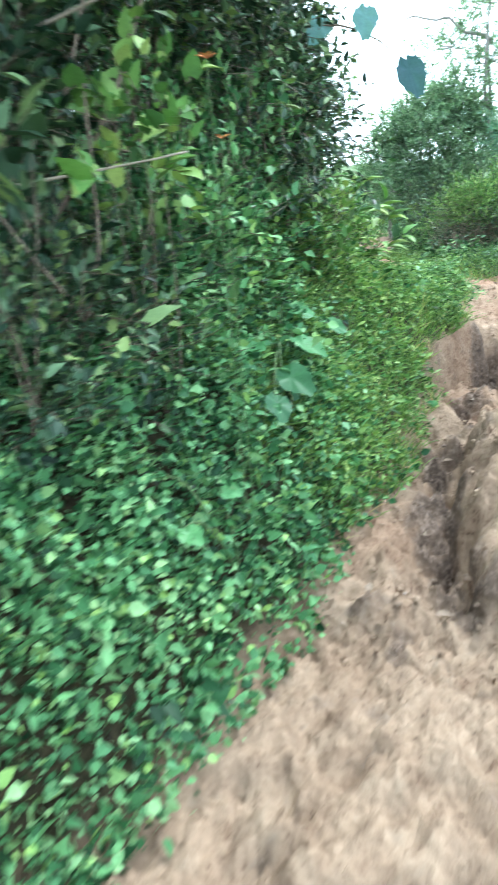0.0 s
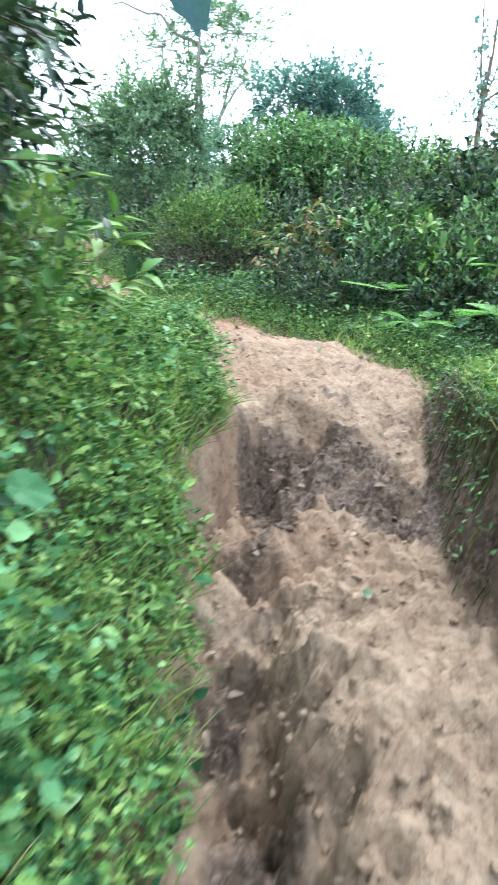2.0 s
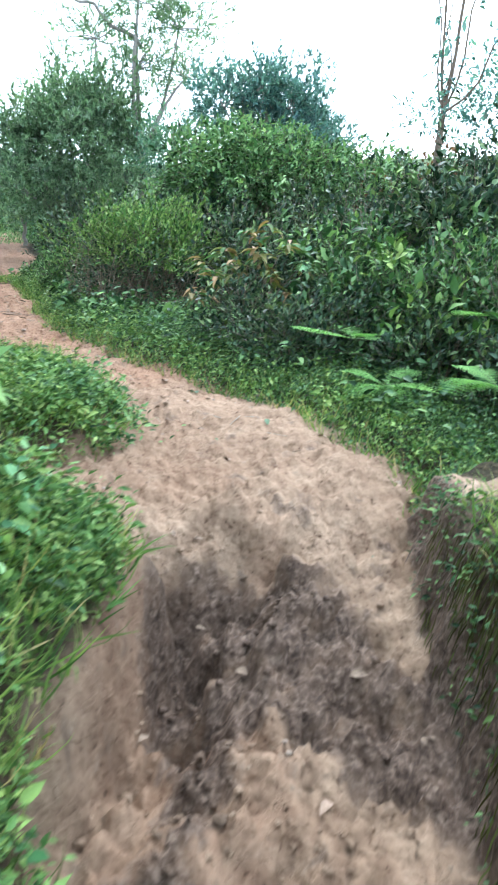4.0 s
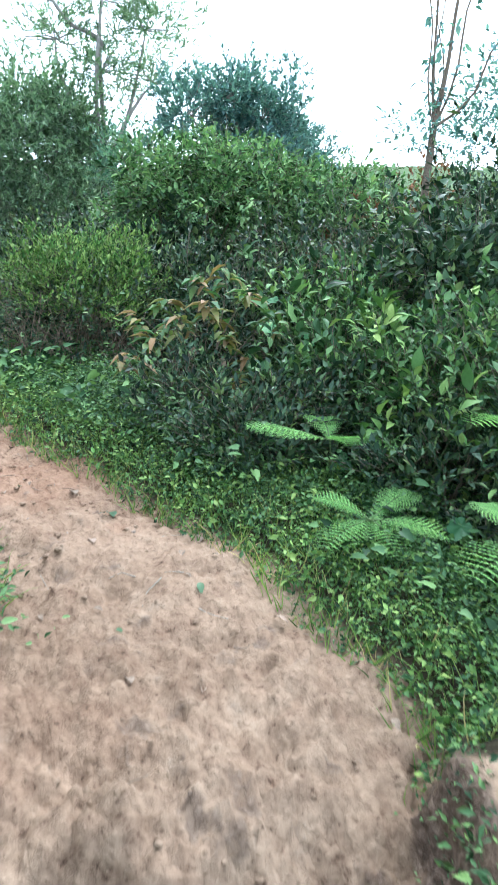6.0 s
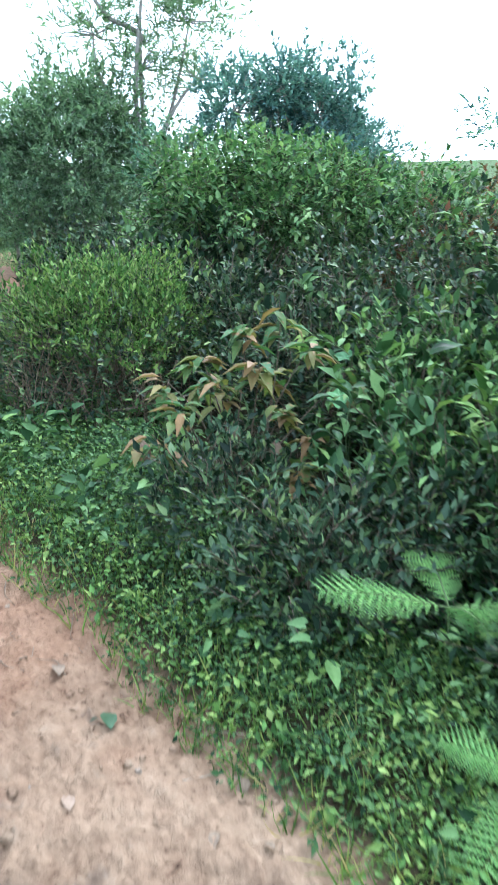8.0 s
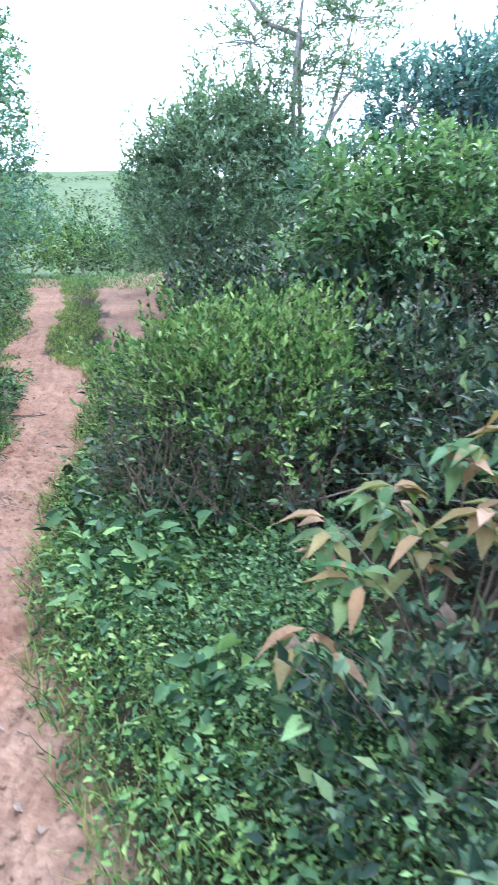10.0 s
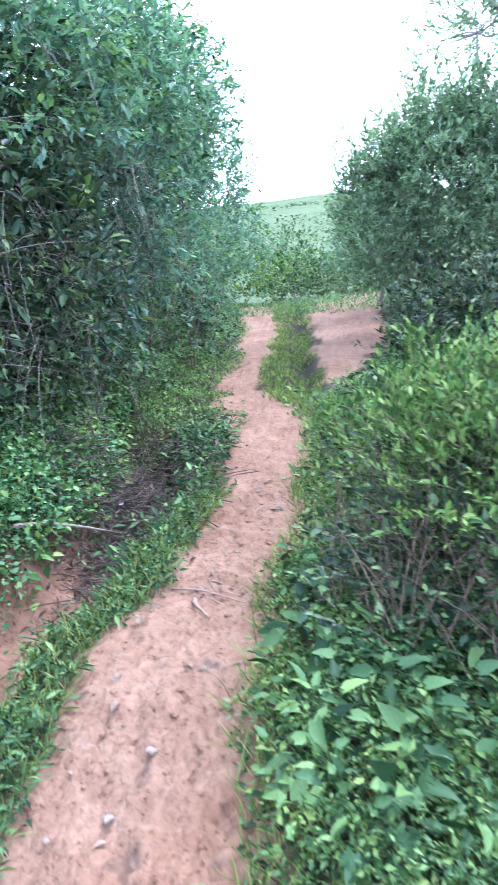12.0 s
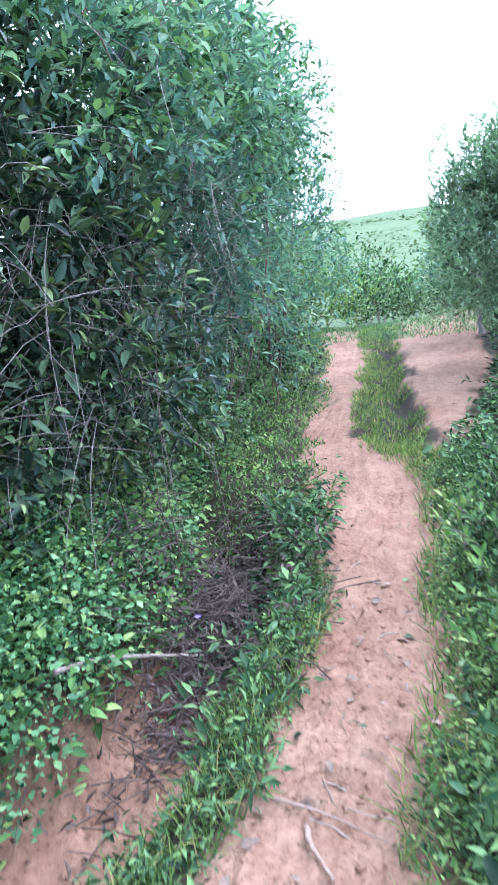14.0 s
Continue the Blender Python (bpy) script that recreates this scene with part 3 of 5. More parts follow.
def bush(name, label, category, c, r, n, twig, per, leaf, aspect, shape, mat, seed, inner=0.5, low=-0.7, rise=0.3, stem_mat=TWIG, stems=14, extra=(), group="", stem_r=0.012, shoots=0):
    """A shrub: bent stems from the ground, leafy twigs over an uneven crown."""
    ground = float(height(c[0], c[1]))
    ob = thing(name, label, category, (c[0], c[1], ground), group)
    fol, tw = crown(c, r, n, twig, per, leaf, aspect, shape, seed, inner, low, rise)
    tagged(part("foliage", fol, mat, ob), kind="stuff")
    if shoots:
        sd = rand_dirs(shoots, 0.15)
        sb = np.asarray(c) + sd * np.asarray(r) * (lump(sd, seed) * 0.9)[:, None]
        sf, st = spray(sb, sd * 0.5 + 0.35 * rand_dirs(shoots) + np.array([0, 0, 1.0]), 2.0 * twig, 9, leaf * 1.1, aspect * 0.85, shape, 0.25, 0.9)
        fol, tw = join([fol, sf]), join([tw, st])
    d = rand_dirs(stems, -0.1)
    tips = np.asarray(c) + d * np.asarray(r) * rng.uniform(0.55, 0.95, (stems, 1))
    for geo in stem_list((c[0], c[1], ground - 0.03), tips, stem_r):
        part("stem", geo, stem_mat, ob)
    tagged(part("twig_work", tw, stem_mat, ob), kind="stuff")
    for nm, geo, m, lb in extra:
        tagged(part(nm, geo, m, ob, lb), kind="stuff")
    return ob


def plants(x, y, h, per, leaf, aspect, shape, spreadr=0.05, flat=0.85, edge=None):
    """Low plants standing at x, y: leaves round a short stalk of height h."""
    n = len(x)
    z = height(x, y)
    q = rng.uniform(0.15, 1, (n, per))
    a = rng.uniform(0, 2 * math.pi, (n, per))
    rad = spreadr * rng.uniform(0.2, 1, (n, per)) * (0.5 + q)
    hh = np.broadcast_to(h, (n,))[:, None]
    px, py, pz = x[:, None] + rad * np.cos(a), y[:, None] + rad * np.sin(a), z[:, None] + hh * q
    pos = np.stack([px, py, pz], -1).reshape(-1, 3)
    d = np.stack([np.cos(a), np.sin(a), rng.normal(0.1, 0.55, (n, per))], -1).reshape(-1, 3)
    up = np.array([0, 0, 1.0]) + rand_dirs(n * per) * flat
    size = leaf * np.clip(np.repeat(rng.normal(1, 0.35, n), per) * rng.normal(1, 0.25, n * per), 0.4, 2.0)
    return leaves(pos, d, up, size, size * aspect, shape)


def blades(x, y, length, width, lean=0.5):
    n = len(x)
    pos = np.stack([x, y, height(x, y) - 0.01], 1)
    d = rand_dirs(n, 0.0) * lean + np.array([0, 0, 0.8])
    return leaves(pos, d, rand_dirs(n) + np.array([0, -0.4, 0.3]), length * rng.uniform(0.5, 1.25, n), width, BLADE)


def scatter(n, y0, y1, d0, d1, side, bias=1.0):
    """Places beside the trail: d0 to d1 metres from its left or right edge, between y0 and y1."""
    y = rng.uniform(y0, y1, n)
    d = d0 + (d1 - d0) * rng.uniform(0, 1, n) ** bias
    x = curve(y, LEFT) if side < 0 else curve(y, RIGHT)
    dl, dr, d2 = edges(x, y)
    x = x + dl - d if side < 0 else x - dr + d
    return x, y, d

# ---- left bank of the sunken track ----


def off_wall(x, y, d):
    """Leaves out the bare clay faces."""
    keep = ~((y > 4.7) & (y < 6.15) & (d < 0.17 + 0.05 * np.sin(9 * y)))
    return x[keep], y[keep], d[keep]


def clumped(x, y, d, holes=0.32):
    """Thins a cover into tufts with shaded gaps; also gives each plant's vigour."""
    v = 0.6 * vnoise(x * 6.5, y * 6.5, 21) + 0.4 * vnoise(x * 2.4, y * 2.4, 22)
    ok = v > holes * (0.75 + 0.5 * rng.random(len(x)))
    return x[ok], y[ok], d[ok], sm(0.25, 0.75, v[ok])


x, y, d, vig = clumped(*off_wall(*scatter(14500, 0.4, 6.6, -0.02, 1.9, -1, 0.9)))
keep = rng.random(len(y)) > 0.92 * sm(3.3, 4.2, y)
x, y, d, vig = x[keep], y[keep], d[keep], vig[keep]
stuff("bank_creeper", plants(x, y, (0.03 + 0.3 * sm(0, 0.45, d) * rng.uniform(0.3, 1.3, len(x))) * (0.3 + 1.1 * vig) * (1 - 0.45 * sm(4.6, 5.8, y)), 8, 0.031, 0.78, OVAL, 0.065, 1.1), LEAF_COVER,
      "dense small-leaved green creeper covering the bank", "creeper")
x, y, d, vig = clumped(*scatter(1500, -0.6, 3.6, 0.02, 1.3, -1, 0.8), 0.4)
stuff("bank_nettle", plants(x, y, 0.1 + 0.3 * rng.uniform(0.3, 1.2, len(x)) * sm(0, 0.3, d) * vig, 6, 0.042, 0.62, HEART, 0.07, 1.0), LEAF_COVER, "larger soft leaves standing out of the creeper", "weeds")
x, y, d, vig = clumped(*off_wall(*scatter(11500, 3.1, 8.0, -0.04, 1.3, -1, 0.85)))
stuff("bank_weeds", plants(x, y, 0.03 + 0.2 * rng.uniform(0.3, 1.2, len(x)) * vig, 8, 0.032, 0.36, SLIM, 0.05, 1.0), LEAF_FRESH, "bright green low weeds along the edge of the bank", "weeds")
x, y, d, vig = clumped(*off_wall(*scatter(2600, 3.0, 8.0, 0.0, 1.3, -1, 0.9)))
stuff("bank_herbs", plants(x, y, 0.05 + 0.16 * rng.uniform(0.3, 1.2, len(x)) * vig, 6, 0.036, 0.5, OVAL, 0.06), LEAF_FRESH, "soft green herbs among the grass of the bank", "weeds")
x, y, d = off_wall(*scatter(12000, 3.0, 8.3, -0.06, 1.1, -1, 0.9))
stuff("bank_grass", blades(x, y, 0.16, 0.006, 1.2), GRASS, "short green grass tufts on the lip of the bank", "grass")
x, y, d = scatter(500, 4.7, 5.9, 0.12, 0.3, -1, 1.0)
stuff("hanging_grass", blades(x, y, 0.15, 0.008, 1.8), GRASS, "long grass hanging over the bare clay face", "grass")
x, y = 1.7 + 0.17 * rng.normal(0, 1, 420), 7.1 + 0.15 * rng.normal(0, 1, 420)
stuff("mound_herbs", plants(x, y, 0.05 + 0.16 * rng.random(420), 7, 0.032, 0.45, OVAL, 0.06), LEAF_SOFT, "soft herbs tufted on the mound beside the trail", "weeds")

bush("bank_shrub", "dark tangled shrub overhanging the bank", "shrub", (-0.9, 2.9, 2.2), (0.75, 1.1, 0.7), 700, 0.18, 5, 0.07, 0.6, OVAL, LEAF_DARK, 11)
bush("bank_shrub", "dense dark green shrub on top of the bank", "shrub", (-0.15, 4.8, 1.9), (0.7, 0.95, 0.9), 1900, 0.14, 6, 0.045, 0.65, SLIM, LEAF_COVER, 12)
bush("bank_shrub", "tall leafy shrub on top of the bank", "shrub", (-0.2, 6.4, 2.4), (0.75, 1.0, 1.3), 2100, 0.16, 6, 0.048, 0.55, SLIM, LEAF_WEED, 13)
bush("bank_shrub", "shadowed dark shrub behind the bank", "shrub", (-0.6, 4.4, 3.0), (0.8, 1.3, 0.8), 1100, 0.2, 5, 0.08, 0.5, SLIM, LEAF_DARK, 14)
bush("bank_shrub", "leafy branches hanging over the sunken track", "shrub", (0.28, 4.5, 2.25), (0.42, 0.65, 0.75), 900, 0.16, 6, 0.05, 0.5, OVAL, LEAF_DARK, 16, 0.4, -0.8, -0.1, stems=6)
# Canopy added overhead to block sky light and darken the bank below.
bush("bank_shrub", "added leafy canopy that keeps sky light off the bank", "shrub", (-0.75, 2.9, 3.05), (1.0, 1.7, 0.55), 1700, 0.2, 6, 0.09, 0.5, SLIM, LEAF_DARK, 15, 0.2, -0.8)
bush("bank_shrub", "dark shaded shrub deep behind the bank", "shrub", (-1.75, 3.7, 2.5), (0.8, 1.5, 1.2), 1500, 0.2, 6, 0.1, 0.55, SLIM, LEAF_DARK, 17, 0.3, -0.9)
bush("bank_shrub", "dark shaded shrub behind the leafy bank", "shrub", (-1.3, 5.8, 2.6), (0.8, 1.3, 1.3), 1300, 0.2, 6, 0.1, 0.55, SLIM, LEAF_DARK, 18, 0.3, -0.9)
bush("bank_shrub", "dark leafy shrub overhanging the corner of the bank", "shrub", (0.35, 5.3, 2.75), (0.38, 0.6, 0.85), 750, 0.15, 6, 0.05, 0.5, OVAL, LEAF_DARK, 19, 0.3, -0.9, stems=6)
for k, (cx, cy, cz, rx, ry, rz, mt) in enumerate([(-0.5, 2.55, 1.2, 0.4, 0.5, 0.5, LEAF_DARK), (-0.3, 3.3, 1.45, 0.4, 0.5, 0.5, LEAF_COVER), (0.02, 4.0, 1.5, 0.34, 0.5, 0.45, LEAF_COVER), (0.3, 4.75, 1.45, 0.34, 0.5, 0.42, LEAF_FRESH),
                                                  (0.5, 5.4, 1.4, 0.32, 0.45, 0.38, LEAF_FRESH), (0.55, 6.2, 1.45, 0.35, 0.5, 0.4, LEAF_FRESH), (0.35, 7.2, 1.6, 0.5, 0.6, 0.5, LEAF_WEED)]):
    bush("bank_thicket", "small-leaved green thicket climbing from the creeper into the shrubs", "shrub", (cx, cy, cz), (rx, ry, rz), 800, 0.12, 6, 0.042, 0.6, OVAL, mt, 460 + k, 0.35, -0.9, stems=5, shoots=25, stem_r=0.006, group="thicket on the bank")

# ---- right side of the trail ----
x, y, d = scatter(10000, 5.9, 15.5, -0.05, 1.15, 1, 0.8)
stuff("verge_weeds", plants(x, y, (0.03 + 0.24 * sm(0, 0.55, d) * rng.uniform(0.2, 1.3, len(x))) * (0.2 + 1.3 * vnoise(x * 2.5, y * 2.5, 8)), 9, 0.023, 0.48, SLIM, 0.055), LEAF_WEED, "low small-leaved green weeds along the trail", "weeds")
x, y, d = scatter(5200, 5.9, 15.5, 0.0, 1.3, 1, 0.9)
stuff("verge_clover", plants(x, y, 0.05 + 0.12 * rng.uniform(0.1, 1.3, len(x)), 8, 0.026, 0.5, SLIM, 0.045, 1.1), LEAF_FRESH, "fine bright green weeds along the trail", "weeds")
x, y, d = scatter(420, 5.9, 15.5, 0.15, 1.5, 1, 0.9)
stuff("verge_herbs", plants(x, y, 0.1 + 0.22 * rng.uniform(0.3, 1.2, len(x)), 7, 0.05, 0.6, HEART, 0.07), LEAF_WEED, "broader bright leaves standing over the low weeds", "weeds")
x, y, d = scatter(11000, 5.9, 16.5, -0.09, 1.0, 1, 1.1)
stuff("verge_grass", blades(x, y, 0.14, 0.006, 0.9), GRASS, "short green grass along the edge of the trail", "grass")
x, y, d = scatter(2000, 0.5, 5.2, 0.16, 1.5, 1, 1.2)
stuff("bank_top_weeds", plants(x, y, 0.05 + 0.12 * rng.uniform(0, 1, len(x)), 8, 0.032, 0.4, SLIM, 0.06), LEAF_FRESH, "green weeds on top of the cut clay bank", "weeds")
x, y, d = scatter(650, 2.0, 5.9, 0.03, 0.17, 1, 0.7)
stuff("bank_face_weeds", plants(x, y, 0.03, 6, 0.024, 0.4, SLIM, 0.04), LEAF_WEED, "small weeds and moss clinging to the cut clay bank", "weeds")
x, y, d = scatter(1500, 0.5, 5.3, 0.13, 0.9, 1, 1.4)
stuff("bank_top_grass", blades(x, y, 0.18, 0.007, 1.3), GRASS, "grass hanging over the cut clay bank", "grass")

x, y, d = scatter(1700, 2.6, 5.5, 0.03, 0.15, 1, 0.6)
root = np.stack([x, y, height(x, y)], 1)
stuff("hanging_moss", leaves(root, rand_dirs(len(x)) * 0.25 + np.array([-0.25, 0, -1.0]), np.tile([[-1.0, 0, 0.2]], (len(x), 1)) + 0.4 * rand_dirs(len(x)), 0.14 * rng.uniform(0.4, 1.2, len(x)), 0.006, BLADE), MOSS,
      "moss and thin grass hanging down the cut clay bank", "grass")

# rounded shrub: bright leafy top, dead twigs below
da = rng.uniform(0, 6.28, 420)
dq = 0.85 * np.sqrt(rng.random(420))
dead_a = np.stack([3.2 + dq * np.cos(da), 11.25 + dq * np.sin(da), rng.uniform(0.95, 1.3, 420)], 1)
dead_b = dead_a + np.stack([rng.normal(0, 0.13, 420), rng.normal(0, 0.13, 420), rng.uniform(0.1, 0.55, 420)], 1)
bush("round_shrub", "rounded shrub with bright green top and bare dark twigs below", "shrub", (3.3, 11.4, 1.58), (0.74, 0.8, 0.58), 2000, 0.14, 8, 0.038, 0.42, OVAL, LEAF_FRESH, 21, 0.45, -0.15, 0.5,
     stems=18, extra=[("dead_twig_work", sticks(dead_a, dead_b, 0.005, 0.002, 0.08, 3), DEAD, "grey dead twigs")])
ang, rad = rng.uniform(0, 6.28, 170), 0.66 * np.sqrt(rng.random(170))
sprig = np.stack([3.3 + rad * np.cos(ang), 11.4 + rad * np.sin(ang), 2.05 - 0.5 * rad ** 2 + rng.normal(0, 0.05, 170)], 1)
fol, tw = spray(sprig, np.array([0, 0, 1.0]) + 0.3 * rand_dirs(170), 0.17, 9, 0.042, 0.36, OVAL, 0.35, 0.7)
shoots = thing("shrub_shoots", "upright bright green young shoots on a rounded shrub", "shrub", (3.3, 11.4, 1.95))
tagged(part("foliage", fol, LEAF_FRESH, shoots), kind="stuff")
tagged(part("twig_work", tw, STEM, shoots), kind="stuff")
# Lower half of the rounded shrub: its shaded side is painted with darker leaves.
bush("twiggy_shrub", "leafy lower tangle of a rounded shrub, shade put into its dark leaves", "shrub", (3.3, 11.2, 1.36), (0.85, 0.85, 0.46), 1500, 0.12, 5, 0.038, 0.6, OVAL, LEAF_DARK, 22, 0.45, -0.8)
bush("round_shrub", "small bright green shrub beside the trail", "shrub", (2.9, 13.3, 1.25), (0.45, 0.7, 0.36), 1000, 0.12, 7, 0.04, 0.45, OVAL, LEAF_WEED, 24, 0.5, -0.5, 0.7)
bush("round_shrub", "low green shrub where the trail forks", "shrub", (3.3, 15.2, 1.12), (0.75, 0.9, 0.3), 1100, 0.12, 6, 0.042, 0.45, OVAL, LEAF_WEED, 25, 0.5, -0.3, 0.6)

for k, (cx, cy, cz, rx, ry, rz, mt) in enumerate([
        (4.4, 8.3, 1.3, 0.55, 0.5, 0.45, LEAF_WEED), (4.5, 9.9, 1.45, 0.6, 0.6, 0.55, LEAF_DARK), (5.3, 10.2, 1.75, 0.9, 0.8, 0.65, LEAF_DARK), (4.7, 8.9, 1.6, 0.5, 0.5, 0.45, LEAF_WEED),
        (4.9, 7.4, 1.45, 0.6, 0.6, 0.5, LEAF_WEED), (4.7, 6.4, 1.35, 0.5, 0.5, 0.4, LEAF_WEED), (4.6, 7.9, 1.4, 0.5, 0.5, 0.4, LEAF_WEED), (4.3, 11.2, 1.6, 0.7, 0.7, 0.6, LEAF_DARK),
        (6.4, 11.0, 2.0, 0.9, 0.9, 0.75, LEAF_DARK)]):
    bush("undergrowth_shrub", "dense green undergrowth shrub beside the trail", "shrub", (cx, cy, cz), (rx, ry, rz), 900, 0.14, 6, 0.055, 0.5, OVAL if k % 2 else SLIM, mt, 30 + k, 0.4, -0.9, stems=8, shoots=35, group="undergrowth beside the trail")
for k, (cx, cy, cz, rx, rz) in enumerate([(3.55, 8.1, 1.15, 0.35, 0.3), (3.4, 8.75, 1.15, 0.4, 0.35), (4.25, 7.25, 1.15, 0.4, 0.3), (4.1, 8.0, 1.2, 0.35, 0.35), (4.35, 6.5, 1.2, 0.35, 0.3)]):
    bush("undergrowth_shrub", "low dark leafy shrub at the edge of the undergrowth", "shrub", (cx, cy, cz), (rx, rx, rz), 420, 0.12, 6, 0.05, 0.45, SLIM, LEAF_DARK, 440 + k, 0.4, -0.9, stems=6, group="undergrowth beside the trail")
bush("tall_shrub", "tall broad-leaved shrub with pale climbing leaves", "shrub", (5.6, 8.7, 1.75), (0.8, 0.7, 0.85), 1500, 0.16, 6, 0.06, 0.65, HEART, LEAF_DARK, 41, 0.4, shoots=40)
bush("tall_shrub", "tall dark shrub wound with climbers", "shrub", (6.3, 9.4, 1.85), (0.8, 0.8, 0.95), 1300, 0.16, 6, 0.06, 0.6, SLIM, LEAF_DARK, 43, 0.4, shoots=40)
bush("large_leaved_shrub", "large-leaved green shrub with a shaded hollow below", "shrub", (5.2, 13.4, 2.65), (1.15, 1.0, 0.72), 1700, 0.22, 7, 0.07, 0.5, OVAL, LEAF_SOFT, 42, 0.45, -0.3, 0.0, shoots=70)
bush("large_leaved_shrub", "large-leaved shrub with spiky shoots on top", "shrub", (6.6, 13.8, 2.65), (1.1, 1.0, 0.75), 1700, 0.24, 7, 0.07, 0.45, OVAL, LEAF_SOFT, 44, 0.45, -0.4, 0.2, shoots=80)
# Dark leaves paint the shaded hollow beneath the two shrubs above.
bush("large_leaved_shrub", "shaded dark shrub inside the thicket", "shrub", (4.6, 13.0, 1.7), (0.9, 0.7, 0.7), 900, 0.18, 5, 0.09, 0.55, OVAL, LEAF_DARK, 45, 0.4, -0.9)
for k, (cx, cy, rx, rz, mt) in enumerate([
        (8.0, 13.5, 1.1, 0.9, LEAF_SOFT), (8.2, 11.2, 1.1, 0.9, LEAF_DARK), (9.6, 12.6, 1.1, 0.9, LEAF_SOFT), (8.4, 15.8, 1.2, 0.8, LEAF_SOFT), (10.2, 15.0, 1.2, 0.9, LEAF_RED), (10.0, 17.6, 1.4, 0.8, LEAF_SOFT),
        (12.2, 17.0, 1.4, 0.9, LEAF_SOFT), (11.5, 14.2, 1.2, 1.0, LEAF_DARK), (12.5, 20.0, 1.6, 1.0, LEAF_SOFT), (14.8, 19.5, 1.6, 1.0, LEAF_SOFT), (6.8, 15.6, 1.1, 0.9, LEAF_DARK), (5.2, 16.0, 1.1, 1.0, LEAF_DARK),
        (4.3, 18.0, 1.1, 0.9, LEAF_DARK), (7.2, 9.6, 0.9, 1.0, LEAF_DARK), (7.4, 8.0, 0.9, 1.1, LEAF_DARK), (9.0, 9.5, 1.2, 1.2, LEAF_DARK), (4.2, 20.3, 1.0, 0.8, LEAF_DARK), (7.5, 12.2, 0.8, 0.7, LEAF_RED), (15.5, 23, 2.0, 1.1, LEAF_SOFT), (18, 21, 2.2, 1.2, LEAF_SOFT), (18, 26, 2.5, 1.2, LEAF_SOFT)]):
    gz = float(height(cx, cy))
    bush("hillside_shrub", "rank green shrub on the rising ground behind the trail", "shrub", (cx, cy, gz + 0.75 * rz), (rx, rx, rz), 500, 0.2, 6, 0.09, 0.5, SLIM, mt, 150 + k, 0.4, -0.5, stems=6, shoots=45, group="shrubs on the rising ground")


def tree(name, label, base, top_lobes, mat, twig, per, leaf, aspect, shape, seed, trunk_r, bark=TRUNK, inner=0.4):
    gz = float(height(base[0], base[1]))
    ob = thing(name, label, "tree", (base[0], base[1], gz))
    chunks, twigs = [], []
    hub = np.array([base[0], base[1], gz + 0.35 * (max(l[0][2] for l in top_lobes) - gz)])
    limbs = [tube(np.linspace((base[0], base[1], gz - 0.05), hub, 5) + np.array([[0, 0, 0], [0.03, 0, 0], [-0.03, 0.04, 0], [0.02, 0, 0], [0, 0, 0]]), np.linspace(trunk_r, trunk_r * 0.7, 5), 8)]
    for k, (c, r, n) in enumerate(top_lobes):
        f, t = crown(c, r, n, twig, per, leaf, aspect, shape, seed + 3 * k, inner, -0.8, 0.25)
        chunks.append(f)
        twigs.append(t)
        q = np.linspace(0, 1, 6)[:, None]
        bend = rng.normal(0, 0.06, 3) * np.linalg.norm(np.asarray(c) - hub)
        limbs.append(tube(hub + (np.asarray(c) - hub) * q + bend * 4 * q * (1 - q), trunk_r * (0.62 - 0.45 * q[:, 0]), 6))
        d = rand_dirs(7, -0.2)
        limbs += stem_list(c, np.asarray(c) + d * np.asarray(r) * 0.8, trunk_r * 0.18)
    part("trunk", limbs[0], bark, ob, smooth=True)
    for geo in limbs[1:]:
        part("limb", geo, bark, ob, smooth=True)
    tagged(part("crown", join(chunks), mat, ob), kind="stuff")
    tagged(part("twig_work", join(twigs), bark, ob), kind="stuff")
    return ob


tree("round_tree", "dense round-crowned tree with distance haze in its blue-green leaf colour", (8.3, 17.6), [((6.55, 17.6, 4.5), (0.75, 0.75, 0.8), 600), ((7.1, 17.0, 4.75), (0.5, 0.5, 0.65), 420), ((8.0, 17.4, 4.6), (0.85, 0.8, 0.75), 780), ((8.9, 18.0, 4.0), (0.95, 0.9, 0.95), 900), ((7.6, 17.3, 3.6), (1.3, 1.0, 0.9), 900), ((9.2, 18.1, 3.3), (0.9, 0.9, 0.8), 600)], LEAF_TEAL, 0.16, 9, 0.08, 0.45, SLIM, 51, 0.1)
tree("round_tree", "smaller dark green tree below a gum tree", (6.0, 18.6), [((5.8, 18.6, 3.6), (0.8, 0.8, 0.8), 540), ((6.3, 18.4, 2.9), (1.0, 0.9, 0.9), 540)], LEAF_HAZE_BLUE, 0.16, 8, 0.075, 0.4, SLIM, 55, 0.07)
gum = tree("gum_tree", "slender pale-barked gum tree with airy drooping leaves", (6.2, 22.6), [((5.0, 22.9, 6.6), (0.9, 0.9, 0.6), 156), ((6.0, 22.6, 7.6), (1.2, 1.1, 0.8), 252), ((7.0, 22.3, 7.0), (1.0, 1.0, 0.8), 228), ((7.2, 22.2, 5.9), (0.7, 0.7, 0.5), 90), ((6.0, 22.5, 6.0), (0.9, 0.8, 0.8), 156), ((6.2, 22.6, 8.8), (1.3, 1.2, 0.8), 252)], LEAF_HAZE_GREY, 0.3, 8, 0.14, 0.2, SLIM, 61, 0.12, inner=0.2)
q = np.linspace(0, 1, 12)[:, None]
